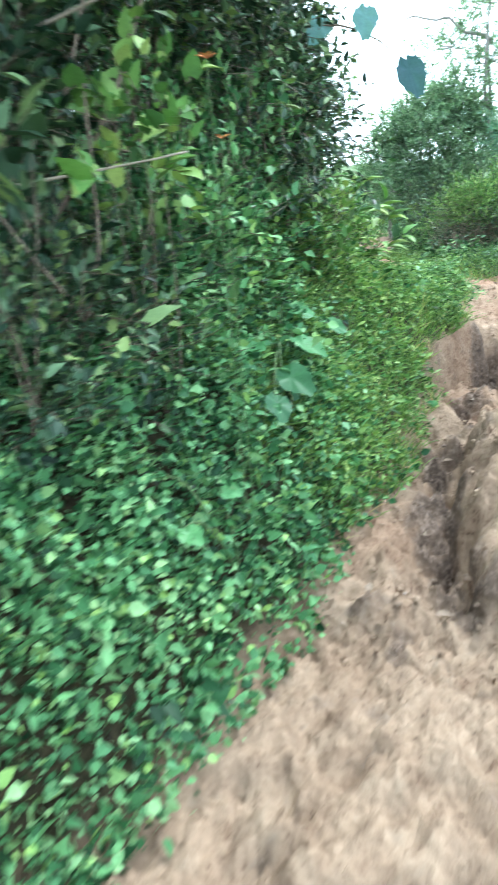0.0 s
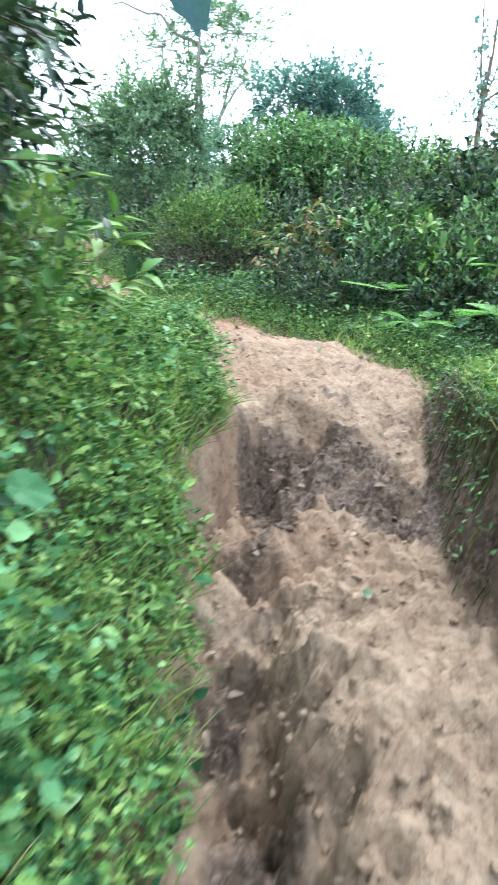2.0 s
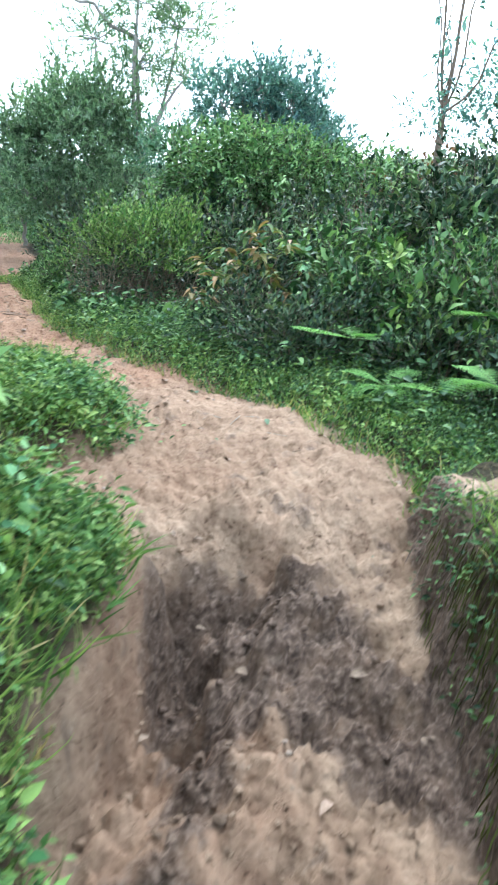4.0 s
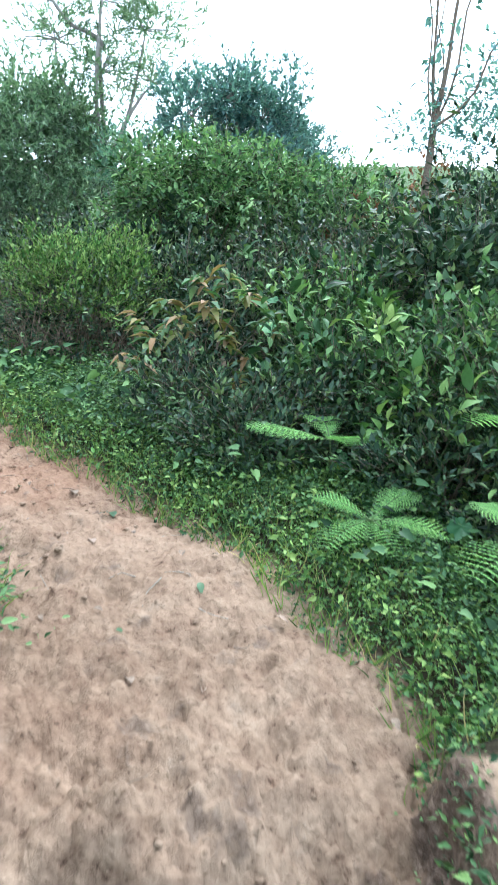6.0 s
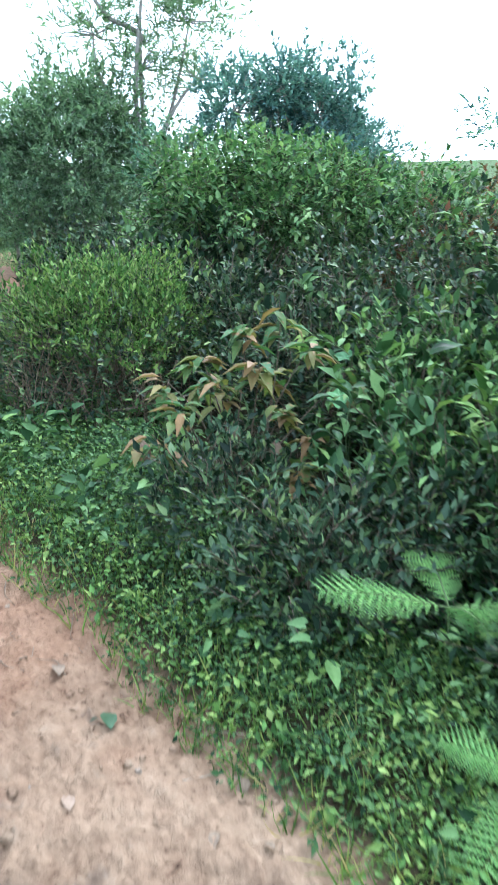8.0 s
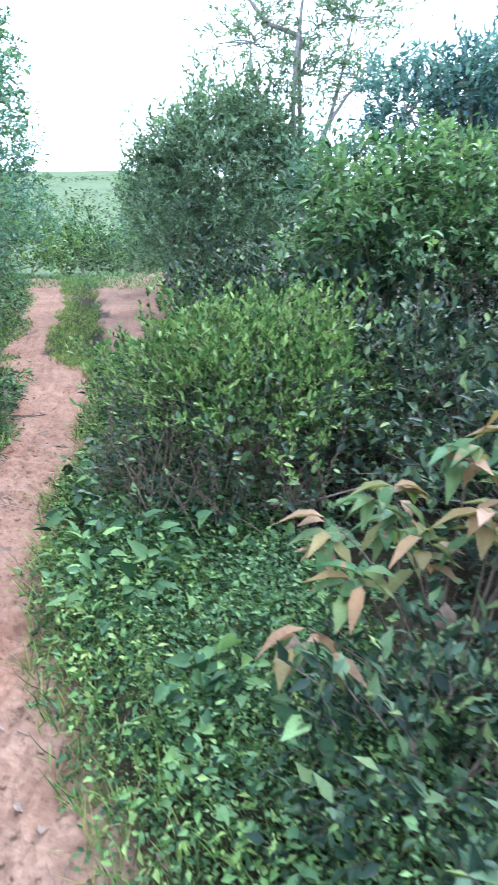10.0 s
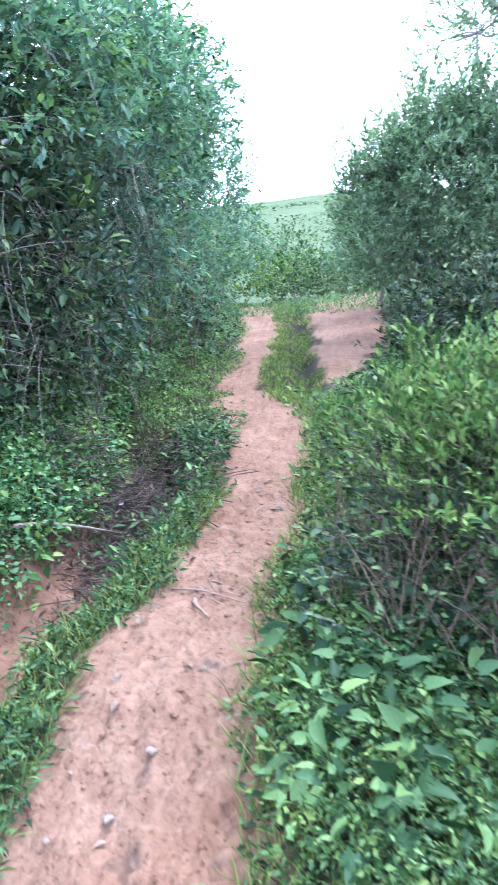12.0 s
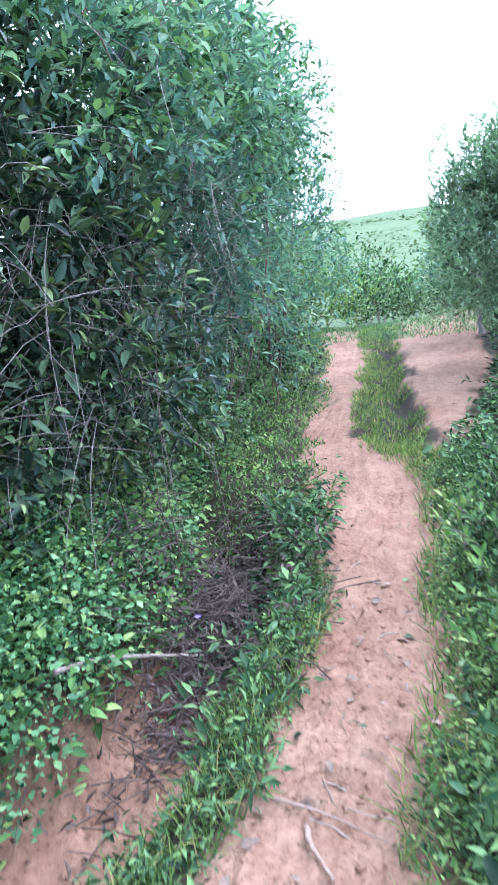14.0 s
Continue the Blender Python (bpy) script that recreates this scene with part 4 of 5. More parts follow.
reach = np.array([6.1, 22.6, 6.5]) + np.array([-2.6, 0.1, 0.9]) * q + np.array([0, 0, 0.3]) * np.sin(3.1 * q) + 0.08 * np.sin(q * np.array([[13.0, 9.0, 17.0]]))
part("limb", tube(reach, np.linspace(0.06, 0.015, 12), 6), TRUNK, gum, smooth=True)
tree("feathery_tree", "broad feathery grey-green tree with thin bare stems below", (4.4, 22.6), [((2.95, 22.9, 3.6), (0.65, 0.7, 0.8), 540), ((3.5, 22.8, 4.3), (0.75, 0.8, 0.8), 720), ((4.3, 22.8, 4.9), (0.9, 0.9, 0.9), 960), ((5.2, 22.5, 4.8), (0.9, 0.9, 0.9), 900), ((5.7, 22.5, 3.9), (0.9, 0.9, 1.0), 780), ((4.3, 22.3, 3.7), (1.2, 0.9, 0.9), 900), ((3.4, 22.4, 2.6), (1.0, 0.9, 0.8), 660), ((4.8, 22.2, 2.6), (1.2, 0.9, 0.8), 660)], LEAF_HAZE_GREY, 0.26, 8, 0.105, 0.38, SLIM, 71, 0.09, inner=0.25)
tree("feathery_tree", "dark leafy tree edge beside the crest of the trail", (3.4, 25.5), [((2.9, 25.5, 3.0), (0.8, 0.8, 0.7), 420), ((3.9, 25.4, 2.6), (1.0, 0.9, 0.9), 480)], LEAF_HAZE_BLUE, 0.2, 7, 0.1, 0.45, SLIM, 75, 0.07)


for k, (cx, cy, cz) in enumerate([(4.45, 8.55, 1.75), (4.95, 9.3, 2.05), (5.1, 8.2, 1.95), (4.3, 9.35, 1.85), (3.85, 8.35, 1.45), (4.75, 7.7, 1.7), (5.6, 9.9, 2.35), (4.2, 7.35, 1.4), (4.6, 10.4, 2.0), (6.1, 10.6, 2.6), (4.6, 8.1, 1.55), (4.35, 8.0, 1.75), (5.0, 7.3, 1.75), (4.7, 7.0, 1.5), (4.05, 8.6, 1.75), (4.85, 8.6, 1.9), (5.4, 8.0, 2.2), (4.4, 6.8, 1.35), (5.2, 9.0, 2.3), (5.3, 7.7, 1.7)]):
    bush("sapling", "thin sapling with fresh pointed leaves above the undergrowth", "sapling", (cx, cy, cz), (0.22, 0.22, 0.26), 16, 0.16, 5, 0.085, 0.42, LONG, LEAF_FRESH if k % 2 else LEAF_WEED, 420 + k, 0.1, -0.8, 0.3, STEM, 3, group="saplings in the undergrowth", stem_r=0.006)

px, py = rng.uniform(2.2, 2.85, 70), rng.uniform(9.7, 11.2, 70)
stuff("verge_broadleaf", plants(px, py, 0.12 + 0.25 * rng.random(70), 8, 0.056, 0.55, HEART, 0.08), LEAF_WEED, "tall weeds with large bright pointed leaves beside the trail", "weeds")

# climbing vines
bush("climbing_vine", "climbing vine with bright heart-shaped leaves on dark twigs", "vine", (-0.12, 2.85, 1.85), (0.22, 0.35, 0.42), 45, 0.14, 5, 0.065, 0.8, HEART, LEAF_FRESH, 401, 0.2, -0.9, stems=5, stem_r=0.005)
bush("climbing_vine", "climbing vine with large dull leaves hanging over the bank", "vine", (-0.45, 2.3, 1.55), (0.25, 0.35, 0.4), 40, 0.16, 4, 0.08, 0.6, HEART, LEAF_DARK, 402, 0.2, -0.9, stems=5, stem_r=0.005)
bush("climbing_vine", "sprig of bright yellow-green leaves on the hedge", "vine", (0.6, 13.25, 3.05), (0.1, 0.1, 0.08), 6, 0.08, 4, 0.09, 0.7, HEART, LEAF_FRESH, 403, 0.2, -0.9, stems=2, stem_r=0.004)


def bare_tree(at, label):
    """Thin bare stems with a few clinging leaves."""
    gz = float(height(at[0], at[1]))
    ob = thing("bare_tree", label, "tree", (at[0], at[1], gz))
    fork = np.array([at[0], at[1], gz + 2.2])
    part("trunk", tube(np.linspace((at[0], at[1], gz - 0.05), fork, 5), np.linspace(0.06, 0.045, 5)), TWIG, ob, smooth=True)
    lv = []
    for dx, dy, dz, r in [(-0.55, 0.1, 2.4, 0.014), (-0.15, 0.2, 2.6, 0.02), (0.3, -0.1, 2.9, 0.03), (0.6, 0.2, 2.2, 0.018), (0.15, 0.3, 1.6, 0.018), (0.9, -0.2, 1.7, 0.02), (-0.35, -0.2, 1.3, 0.014)]:
        q = np.linspace(0, 1, 9)[:, None]
        pts = fork + np.array([dx, dy, dz]) * q + rng.normal(0, 0.1, 3) * 4 * q * (1 - q) + np.array([0.12 * dx, 0, 0]) * np.sin(q * 9)
        part("branch", tube(pts, r * (1 - 0.7 * q[:, 0]), 5), TWIG, ob, smooth=True)
        pick = pts[rng.integers(1, 8, 9)] + rng.normal(0, 0.05, (9, 3))
        lv.append(spray(pick, rand_dirs(9), 0.15, 3, 0.09, 0.5, LONG, -0.3)[0])
    for c, r, n in [((0.5, 0, 0.0), (0.6, 0.5, 0.35), 130), ((0.95, 0.1, 0.5), (0.55, 0.5, 0.55), 150), ((1.25, 0, 1.1), (0.45, 0.4, 0.5), 90), ((-0.3, 0, -0.1), (0.4, 0.4, 0.25), 40)]:
        lv.append(crown(fork + np.array(c), r, n, 0.18, 6, 0.06, 0.5, OVAL, 66, 0.2, -0.9, 0.1)[0])
    tagged(part("foliage", join(lv), LEAF_TEAL, ob), kind="stuff")
    return ob


bare_tree((7.77, 12.1), "bare slender tree with a few climbing leaves")

# ---- left side of the upper trail ----
x, y, d = scatter(8500, 9.2, 15.0, 0.95, 2.4, -1, 1.0)
stuff("slope_creeper", plants(x, y, (0.04 + 0.2 * rng.uniform(0.3, 1.3, len(x))) * (0.5 + vnoise(x * 2, y * 2, 5)), 8, 0.029, 0.75, SLIM, 0.06), LEAF_COVER, "dense green creeper on the slope above the ditch", "creeper")
x, y, d = scatter(1300, 9.0, 14.5, 0.9, 2.0, -1, 1.0)
stuff("slope_weeds", plants(x, y, 0.1 + 0.2 * rng.uniform(0.3, 1.3, len(x)), 7, 0.045, 0.55, HEART, 0.06), LEAF_FRESH, "brighter weeds standing on the slope above the ditch", "weeds")
x, y, d = scatter(2600, 8.4, 14.0, 0.04, 0.32, -1, 1.0)
stuff("ridge_grass", blades(x, y, 0.14, 0.007, 1.1), GRASS, "strip of green grass between trail and ditch", "grass")
x, y, d = scatter(900, 8.4, 14.0, 0.03, 0.36, -1, 1.0)
stuff("ridge_weeds", plants(x, y, 0.05 + 0.08 * rng.uniform(0, 1, len(x)), 7, 0.04, 0.3, SLIM, 0.05), LEAF_WEED, "narrow-leaved weeds between trail and ditch", "weeds")
x, y, d = scatter(24000, 13.8, 28, -0.06, 2.2, -1, 0.9)
stuff("verge_turf", blades(x, y, 0.075, 0.016, 1.4), LEAF_FRESH, "bright green turf verge beside the trail", "grass")
x, y, d = scatter(4500, 13.6, 28, 0.15, 2.4, -1, 0.7)
stuff("verge_clover", plants(x, y, 0.03 + 0.1 * rng.uniform(0, 1, len(x)) * sm(0.1, 1.2, d), 6, 0.034, 0.7, SLIM, 0.08), LEAF_FRESH, "low bright weeds in the turf verge", "weeds")
y = rng.uniform(15.5, 28, 9000)
x = curve(y, RIGHT) + (curve(y, LEFT2) - curve(y, RIGHT)) * rng.uniform(-0.1, 1.02, len(y)) ** 1.0
dl, dr, d2 = edges(x, y)
ok = (dr > -0.03) & (d2 < 0.04) & (vnoise(x * 3, y * 1.5, 61) > 0.2)
x, y = x[ok], y[ok]
stuff("rut_grass", blades(x, y, 0.1, 0.012, 1.1), GRASS, "rough green grass in the rut between two tracks", "grass")
x, y, d = scatter(9000, 15.5, 30, 0.0, 6, 1, 1.0)
ok = x > curve(y, RIGHT2) + 0.05
stuff("field_weeds", plants(x[ok], y[ok], 0.05 + 0.2 * rng.uniform(0, 1, int(ok.sum())), 6, 0.07, 0.5, SLIM, 0.1), LEAF_WEED, "rough green weeds beside the second track", "weeds")


def hedge(c, r, n, leaf, aspect, shape, mat, seed, label, vines=170):
    n = int(n * 0.78)
    leaf *= 1.08
    va = np.asarray(c) + np.stack([rng.uniform(0.6, 1.08, vines) * r[0], rng.uniform(-1, 0.7, vines) * r[1], rng.uniform(-0.5, 0.35, vines) * r[2]], 1)
    vb = va + np.stack([rng.normal(0.1, 0.2, vines), rng.normal(-0.15, 0.5, vines), rng.uniform(-0.7, 0.25, vines)], 1)
    cd = rand_dirs(90, -0.5)
    cd[:, 0] = np.abs(cd[:, 0])
    climb = spray(np.asarray(c) + cd * np.asarray(r) * rng.uniform(0.95, 1.12, (90, 1)), cd + 0.6 * rand_dirs(90), 0.22, 7, leaf * 0.72, 0.6, OVAL, -0.1)[0]
    return bush("hedge_bush", label, "bush", c, r, n, 0.2, 7, leaf, aspect, shape, mat, seed, 0.45, -0.75, 0.1, stems=6, stem_r=0.013,
                extra=[("dead_vine_work", sticks(va, vb, 0.003, 0.0012, 0.05, 4), GREY_TWIG, "dry hanging vines"), ("climber_leaf_work", climb, LEAF_SOFT, "fresh climber leaves")], group="bushes along the trail")


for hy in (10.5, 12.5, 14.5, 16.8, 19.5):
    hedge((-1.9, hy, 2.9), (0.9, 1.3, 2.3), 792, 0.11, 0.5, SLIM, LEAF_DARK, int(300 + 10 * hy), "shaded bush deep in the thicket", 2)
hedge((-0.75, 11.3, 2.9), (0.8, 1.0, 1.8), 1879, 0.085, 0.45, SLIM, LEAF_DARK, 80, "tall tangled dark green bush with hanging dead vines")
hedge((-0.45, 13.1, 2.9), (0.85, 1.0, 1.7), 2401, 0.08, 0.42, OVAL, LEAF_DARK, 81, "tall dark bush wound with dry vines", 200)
# Pale blue leaves on the high crowns carry painted haze and sky sheen.
hedge((-0.3, 13.8, 4.2), (0.95, 1.4, 1.0), 1566, 0.08, 0.4, SLIM, LEAF_HAZE_BLUE, 86, "leaning crown of a tall bush over the trail", 20)
hedge((-0.25, 15.2, 3.3), (0.9, 1.1, 2.0), 2192, 0.085, 0.42, SLIM, LEAF_HAZE_BLUE, 82, "tall dark green bush beside the turf verge")
hedge((-0.35, 17.6, 3.6), (0.95, 1.4, 2.0), 1983, 0.08, 0.35, SLIM, LEAF_HAZE_BLUE, 83, "tall blue-green bush beside the turf verge", 20)
hedge((-0.75, 20.6, 3.4), (1.15, 1.6, 2.2), 1774, 0.09, 0.35, SLIM, LEAF_HAZE_BLUE, 84, "tall dark bush near the crest of the trail", 10)
hedge((-0.85, 25.2, 3.9), (1.3, 1.4, 2.0), 1566, 0.1, 0.4, SLIM, LEAF_HAZE_BLUE, 85, "dark round-topped bush at the crest of the trail", 6)
hedge((-0.05, 16.4, 4.6), (0.85, 1.2, 1.2), 1357, 0.085, 0.4, SLIM, LEAF_HAZE_BLUE, 88, "high leafy crown leaning over the turf verge", 8)
hedge((0.0, 18.9, 4.7), (0.85, 1.3, 1.2), 1252, 0.085, 0.35, SLIM, LEAF_HAZE_BLUE, 89, "high blue-green crown beside the trail", 4)
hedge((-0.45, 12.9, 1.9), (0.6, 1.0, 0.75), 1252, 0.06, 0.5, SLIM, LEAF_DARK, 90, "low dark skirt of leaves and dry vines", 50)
hedge((-0.3, 14.6, 1.7), (0.65, 1.0, 0.75), 1252, 0.055, 0.5, OVAL, LEAF_SOFT, 91, "low leafy skirt beside the turf verge", 30)
hedge((-0.5, 16.9, 1.7), (0.65, 1.3, 0.8), 1148, 0.06, 0.5, OVAL, LEAF_SOFT, 92, "low shrub under the tall bushes", 10)
hedge((-0.7, 20.2, 1.7), (0.8, 1.6, 0.9), 1148, 0.08, 0.5, SLIM, LEAF_DARK, 93, "low shrub under the tall bushes near the crest", 6)
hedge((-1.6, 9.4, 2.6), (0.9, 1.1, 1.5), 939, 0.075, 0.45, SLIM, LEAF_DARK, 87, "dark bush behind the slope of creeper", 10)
for k, (cx, cy, cz, rx, ry, rz) in enumerate([(-0.6, 29, 2.2, 1.3, 1.2, 0.8), (0.9, 31, 2.0, 1.4, 1.2, 0.8), (2.6, 33, 1.8, 1.6, 1.2, 0.7), (4.6, 30, 2.0, 1.3, 1.2, 0.9), (-2.4, 28, 2.6, 1.2, 1.2, 1.2), (0.2, 36, 2.2, 1.8, 1.4, 1.2), (3.4, 40, 1.9, 2.5, 2, 1.4), (-1, 44, 2.5, 3, 2, 1.8), (6, 46, 2.5, 3, 2, 1.5)]):
    bush("far_shrub", "green shrub beyond the crest of the trail", "shrub", (cx, cy, cz), (rx, ry, rz), 550, 0.25, 6, 0.1 + 0.002 * (cy - 28), 0.5, SLIM, LEAF_WEED if k % 3 else LEAF_FRESH, 100 + k, 0.4, stems=5, group="shrubs beyond the crest")

n = 2600
x, y = rng.uniform(-90, 150, n), 36 + 190 * rng.random(n) ** 1.3
stuff("hillside_scrub", plants(x, y, 0.3 + 0.7 * rng.random(n), 7, 0.5, 0.7, SLIM, 0.7, 0.3), LEAF_FAR, "hazy green scrub covering the far hillside", "scrub")
x, y = rng.uniform(-2.5, 5.5, 9000), rng.uniform(25.8, 30, 9000)
stuff("crest_grass", blades(x, y, 0.13, 0.016, 1.2), LEAF_SOFT, "tufted grass over the crest of the trail", "grass")

# ---- single plants ----


def frond(base, way, length, droop, mat=LEAF_FERN, pairs=14):
    """One fern frond: an arched rib with leaflets cut into lobes."""
    way = unit(np.asarray(way, float))
    q = np.linspace(0, 1, 14)[:, None]
    rib = np.asarray(base) + way * length * q + np.array([0, 0, -droop]) * length * q ** 2
    t = np.repeat(np.linspace(0.1, 0.98, pairs), 2)
    sgn = np.tile([1.0, -1.0], pairs)
    p = np.asarray(base) + way * length * t[:, None] + np.array([0, 0, -droop]) * length * t[:, None] ** 2
    side = unit(np.cross(way, np.array([0, 0, 1.0])))
    d = unit(side * sgn[:, None] + way * 0.45 + np.array([0, 0, -0.12]))
    ln = 0.36 * length * np.clip(np.sin(np.pi * (0.12 + 0.88 * (1 - t))) * 0.9 + 0.08, 0.05, 1)
    k = 9
    s = np.repeat(np.linspace(0.05, 0.95, k), 2)
    b = (p[:, None] + d[:, None] * (ln[:, None] * s[None])[..., None]).reshape(-1, 3)
    sg = np.tile(np.tile([1.0, -1.0], k), len(p))[:, None]
    dd = np.repeat(d, 2 * k, 0)
    out = unit(np.repeat(np.tile(way, (len(p), 1)), 2 * k, 0) * sg + dd * 0.5)
    sz = np.repeat(ln, 2 * k) * 0.2 * np.tile(1.05 - 0.75 * s, len(p))
    lf = leaves(b, out, np.array([0, 0, 1.0]) + 0.15 * rand_dirs(len(b)), sz, sz * 0.42, SLIM)
    ribs = sticks(p, p + d * ln[:, None], 0.0016, 0.0006, 0.0, 1)
    return join([lf, ribs]), tube(rib, np.linspace(0.004, 0.001, 14), 4)


def fern(at, hub, fronds, label):
    gz = float(height(at[0], at[1]))
    ob = thing("fern", label, "fern", (at[0], at[1], gz), "ferns beside the trail")
    q = np.linspace(0, 1, 6)[:, None]
    part("stalk", tube(np.array([at[0], at[1], gz - 0.03]) + (np.asarray(hub) - np.array([at[0], at[1], gz - 0.03])) * q, np.linspace(0.006, 0.004, 6), 5), STEM, ob)
    for way, ln, dr in fronds:
        lf, rib = frond(hub, way, ln, dr)
        f = part("frond", lf, LEAF_FERN, ob)
        part("rib", rib, STEM, f)
    return ob


fern((3.85, 7.62), (3.76, 7.57, 1.27), [((-0.9, 0.25, 0.25), 0.46, 0.12), ((0.9, -0.5, 0.2), 0.5, 0.18), ((-0.1, -0.6, 0.4), 0.3, 0.4), ((0.3, 0.8, 0.4), 0.35, 0.3)], "pale green fern with two wide flat fronds")
fern((3.72, 7.05), (3.65, 7.0, 1.06), [((-0.8, -0.35, 0.2), 0.36, 0.3), ((0.6, -0.7, 0.3), 0.36, 0.3), ((-0.2, -0.9, 0.3), 0.3, 0.45), ((0.8, 0.3, 0.4), 0.34, 0.2), ((-0.6, 0.6, 0.5), 0.3, 0.3)], "low bright green fern beside the trail")
fern((3.95, 6.35), (3.9, 6.3, 1.2), [((-0.8, -0.2, 0.3), 0.45, 0.35), ((-0.3, -0.9, 0.3), 0.42, 0.4), ((0.7, -0.4, 0.3), 0.4, 0.3), ((0.2, 0.9, 0.4), 0.4, 0.3)], "bright green fern leaning over the trail")
fern((4.5, 6.9), (4.45, 6.85, 1.5), [((-0.9, 0.1, 0.3), 0.42, 0.25), ((-0.4, -0.8, 0.3), 0.4, 0.35), ((0.8, 0.1, 0.3), 0.42, 0.3)], "tall fern among the undergrowth")


def lobed_leaf(center, way, up, length, lobes=3):
    """A broad lobed leaf blade, slightly folded, with its edge waved."""
    way = unit(np.asarray(way, float))
    side = unit(np.cross(way, np.asarray(up, float)))
    nor = np.cross(side, way)
    n = 40
    a = np.linspace(0, 2 * math.pi, n, endpoint=False)
    rad = 0.5 * (0.8 + 0.2 * np.cos(a)) * (1 + 0.09 * np.cos(lobes * 2 * a + 0.4)) * (1 + 0.05 * np.sin(11 * a) + 0.03 * np.sin(17 * a + 1))
    rad = np.where(np.abs(a - math.pi) < 0.25, rad * 0.72, rad)
    rows = [np.asarray(center)[None]]
    for s in (0.35, 0.7, 1.0):
        u, v = np.sin(a) * rad * s * length * 0.85, np.cos(a) * rad * s * length * 1.15
        w = 0.22 * np.abs(u) - 0.18 * v * np.abs(v) / length + 0.03 * length * s * np.sin(5 * a)
        rows.append(np.asarray(center) + side * u[:, None] + way * v[:, None] + nor * w[:, None])
    f = []
    for j in range(n):
        k = (j + 1) % n
        f.append((0, 1 + j, 1 + k))
        for s in (0, 1):
            p, q = 1 + s * n, 1 + (s + 1) * n
            f += [(p + j, q + j, q + k), (p + j, q + k, p + k)]
    return np.concatenate(rows), np.asarray(f)


def broad_plant(at, spots, label, mat=LEAF_BROAD, name="broad_leaved_plant", lobes=3, face=(0, -0.2, 1)):
    """A plant of few large leaves on stalks; spots: leaf place, way, size."""
    gz = float(height(at[0], at[1]))
    ob = thing(name, label, "plant", (at[0], at[1], gz))
    for c, way, size in spots:
        leaf = part("leaf", lobed_leaf(c, way, (face[0] + rng.normal(0, 0.2), face[1] + rng.normal(0, 0.2), face[2]), size, lobes), mat, ob, smooth=True)
        q = np.linspace(0, 1, 7)[:, None]
        a = np.array([at[0], at[1], gz - 0.03])
        b = np.asarray(c) - unit(np.asarray(way, float)) * size * 0.3
        pts = a + (b - a) * q + np.array([0, 0, 0.12]) * 4 * q * (1 - q)
        part("leaf_stalk", tube(pts, np.linspace(0.006, 0.003, 7), 5), STEM, leaf)
    return ob


broad_plant((0.3, 3.6), [((0.38, 3.78, 1.16), (0.9, 0.2, -0.3), 0.2), ((0.42, 3.5, 1.02), (0.8, -0.5, -0.4), 0.22), ((0.36, 3.2, 0.92), (0.7, -0.6, -0.5), 0.22), ((0.18, 3.3, 1.05), (-0.3, -0.8, -0.4), 0.2), ((0.58, 3.9, 1.05), (0.9, 0.3, -0.4), 0.15), ((0.15, 3.75, 1.2), (-0.6, 0.2, 0), 0.17), ((0.3, 3.0, 0.85), (0.2, -0.9, -0.5), 0.18)], "broad lobed pale green leaves standing out of the creeper", lobes=2, face=(0.3, -0.5, 0.8))
broad_plant((0.15, 2.5), [((0.02, 2.25, 0.6), (0.6, -0.7, -0.2), 0.12), ((0.1, 2.6, 0.62), (0.8, -0.2, -0.2), 0.12), ((-0.1, 2.4, 0.75), (-0.5, -0.6, 0), 0.11)], "small broad leaves in the creeper", lobes=2)
broad_plant((3.98, 7.8), [((3.95, 7.76, 1.1), (0.1, -0.9, -0.5), 0.17), ((4.15, 7.5, 1.02), (0.5, -0.7, -0.3), 0.17), ((3.8, 7.95, 1.1), (-0.7, 0.1, 0), 0.14)], "round broad leaves on upright stalks under the ferns", lobes=1, face=(-0.5, -0.9, 0.6))
broad_plant((4.1, 6.75), [((4.05, 6.6, 1.2), (0.2, -0.9, -0.4), 0.2), ((4.3, 6.55, 1.15), (0.6, -0.7, -0.3), 0.2), ((3.95, 6.75, 1.1), (-0.7, -0.3, -0.2), 0.15), ((4.25, 6.9, 1.3), (0.4, 0.6, 0), 0.16)], "broad green leaves beside the ferns", lobes=1, face=(-0.4, -0.7, 0.7))
broad_plant((4.2, 9.0), [((4.0, 8.85, 1.7), (-0.5, -0.8, -0.3), 0.17), ((4.25, 8.8, 1.62), (0.3, -0.9, -0.3), 0.17), ((4.4, 9.0, 1.75), (0.8, -0.2, -0.2), 0.15), ((4.15, 9.1, 1.85), (-0.2, 0.7, 0), 0.14)], "large pale lobed leaves above the undergrowth", lobes=2, face=(-0.3, -0.7, 0.7))


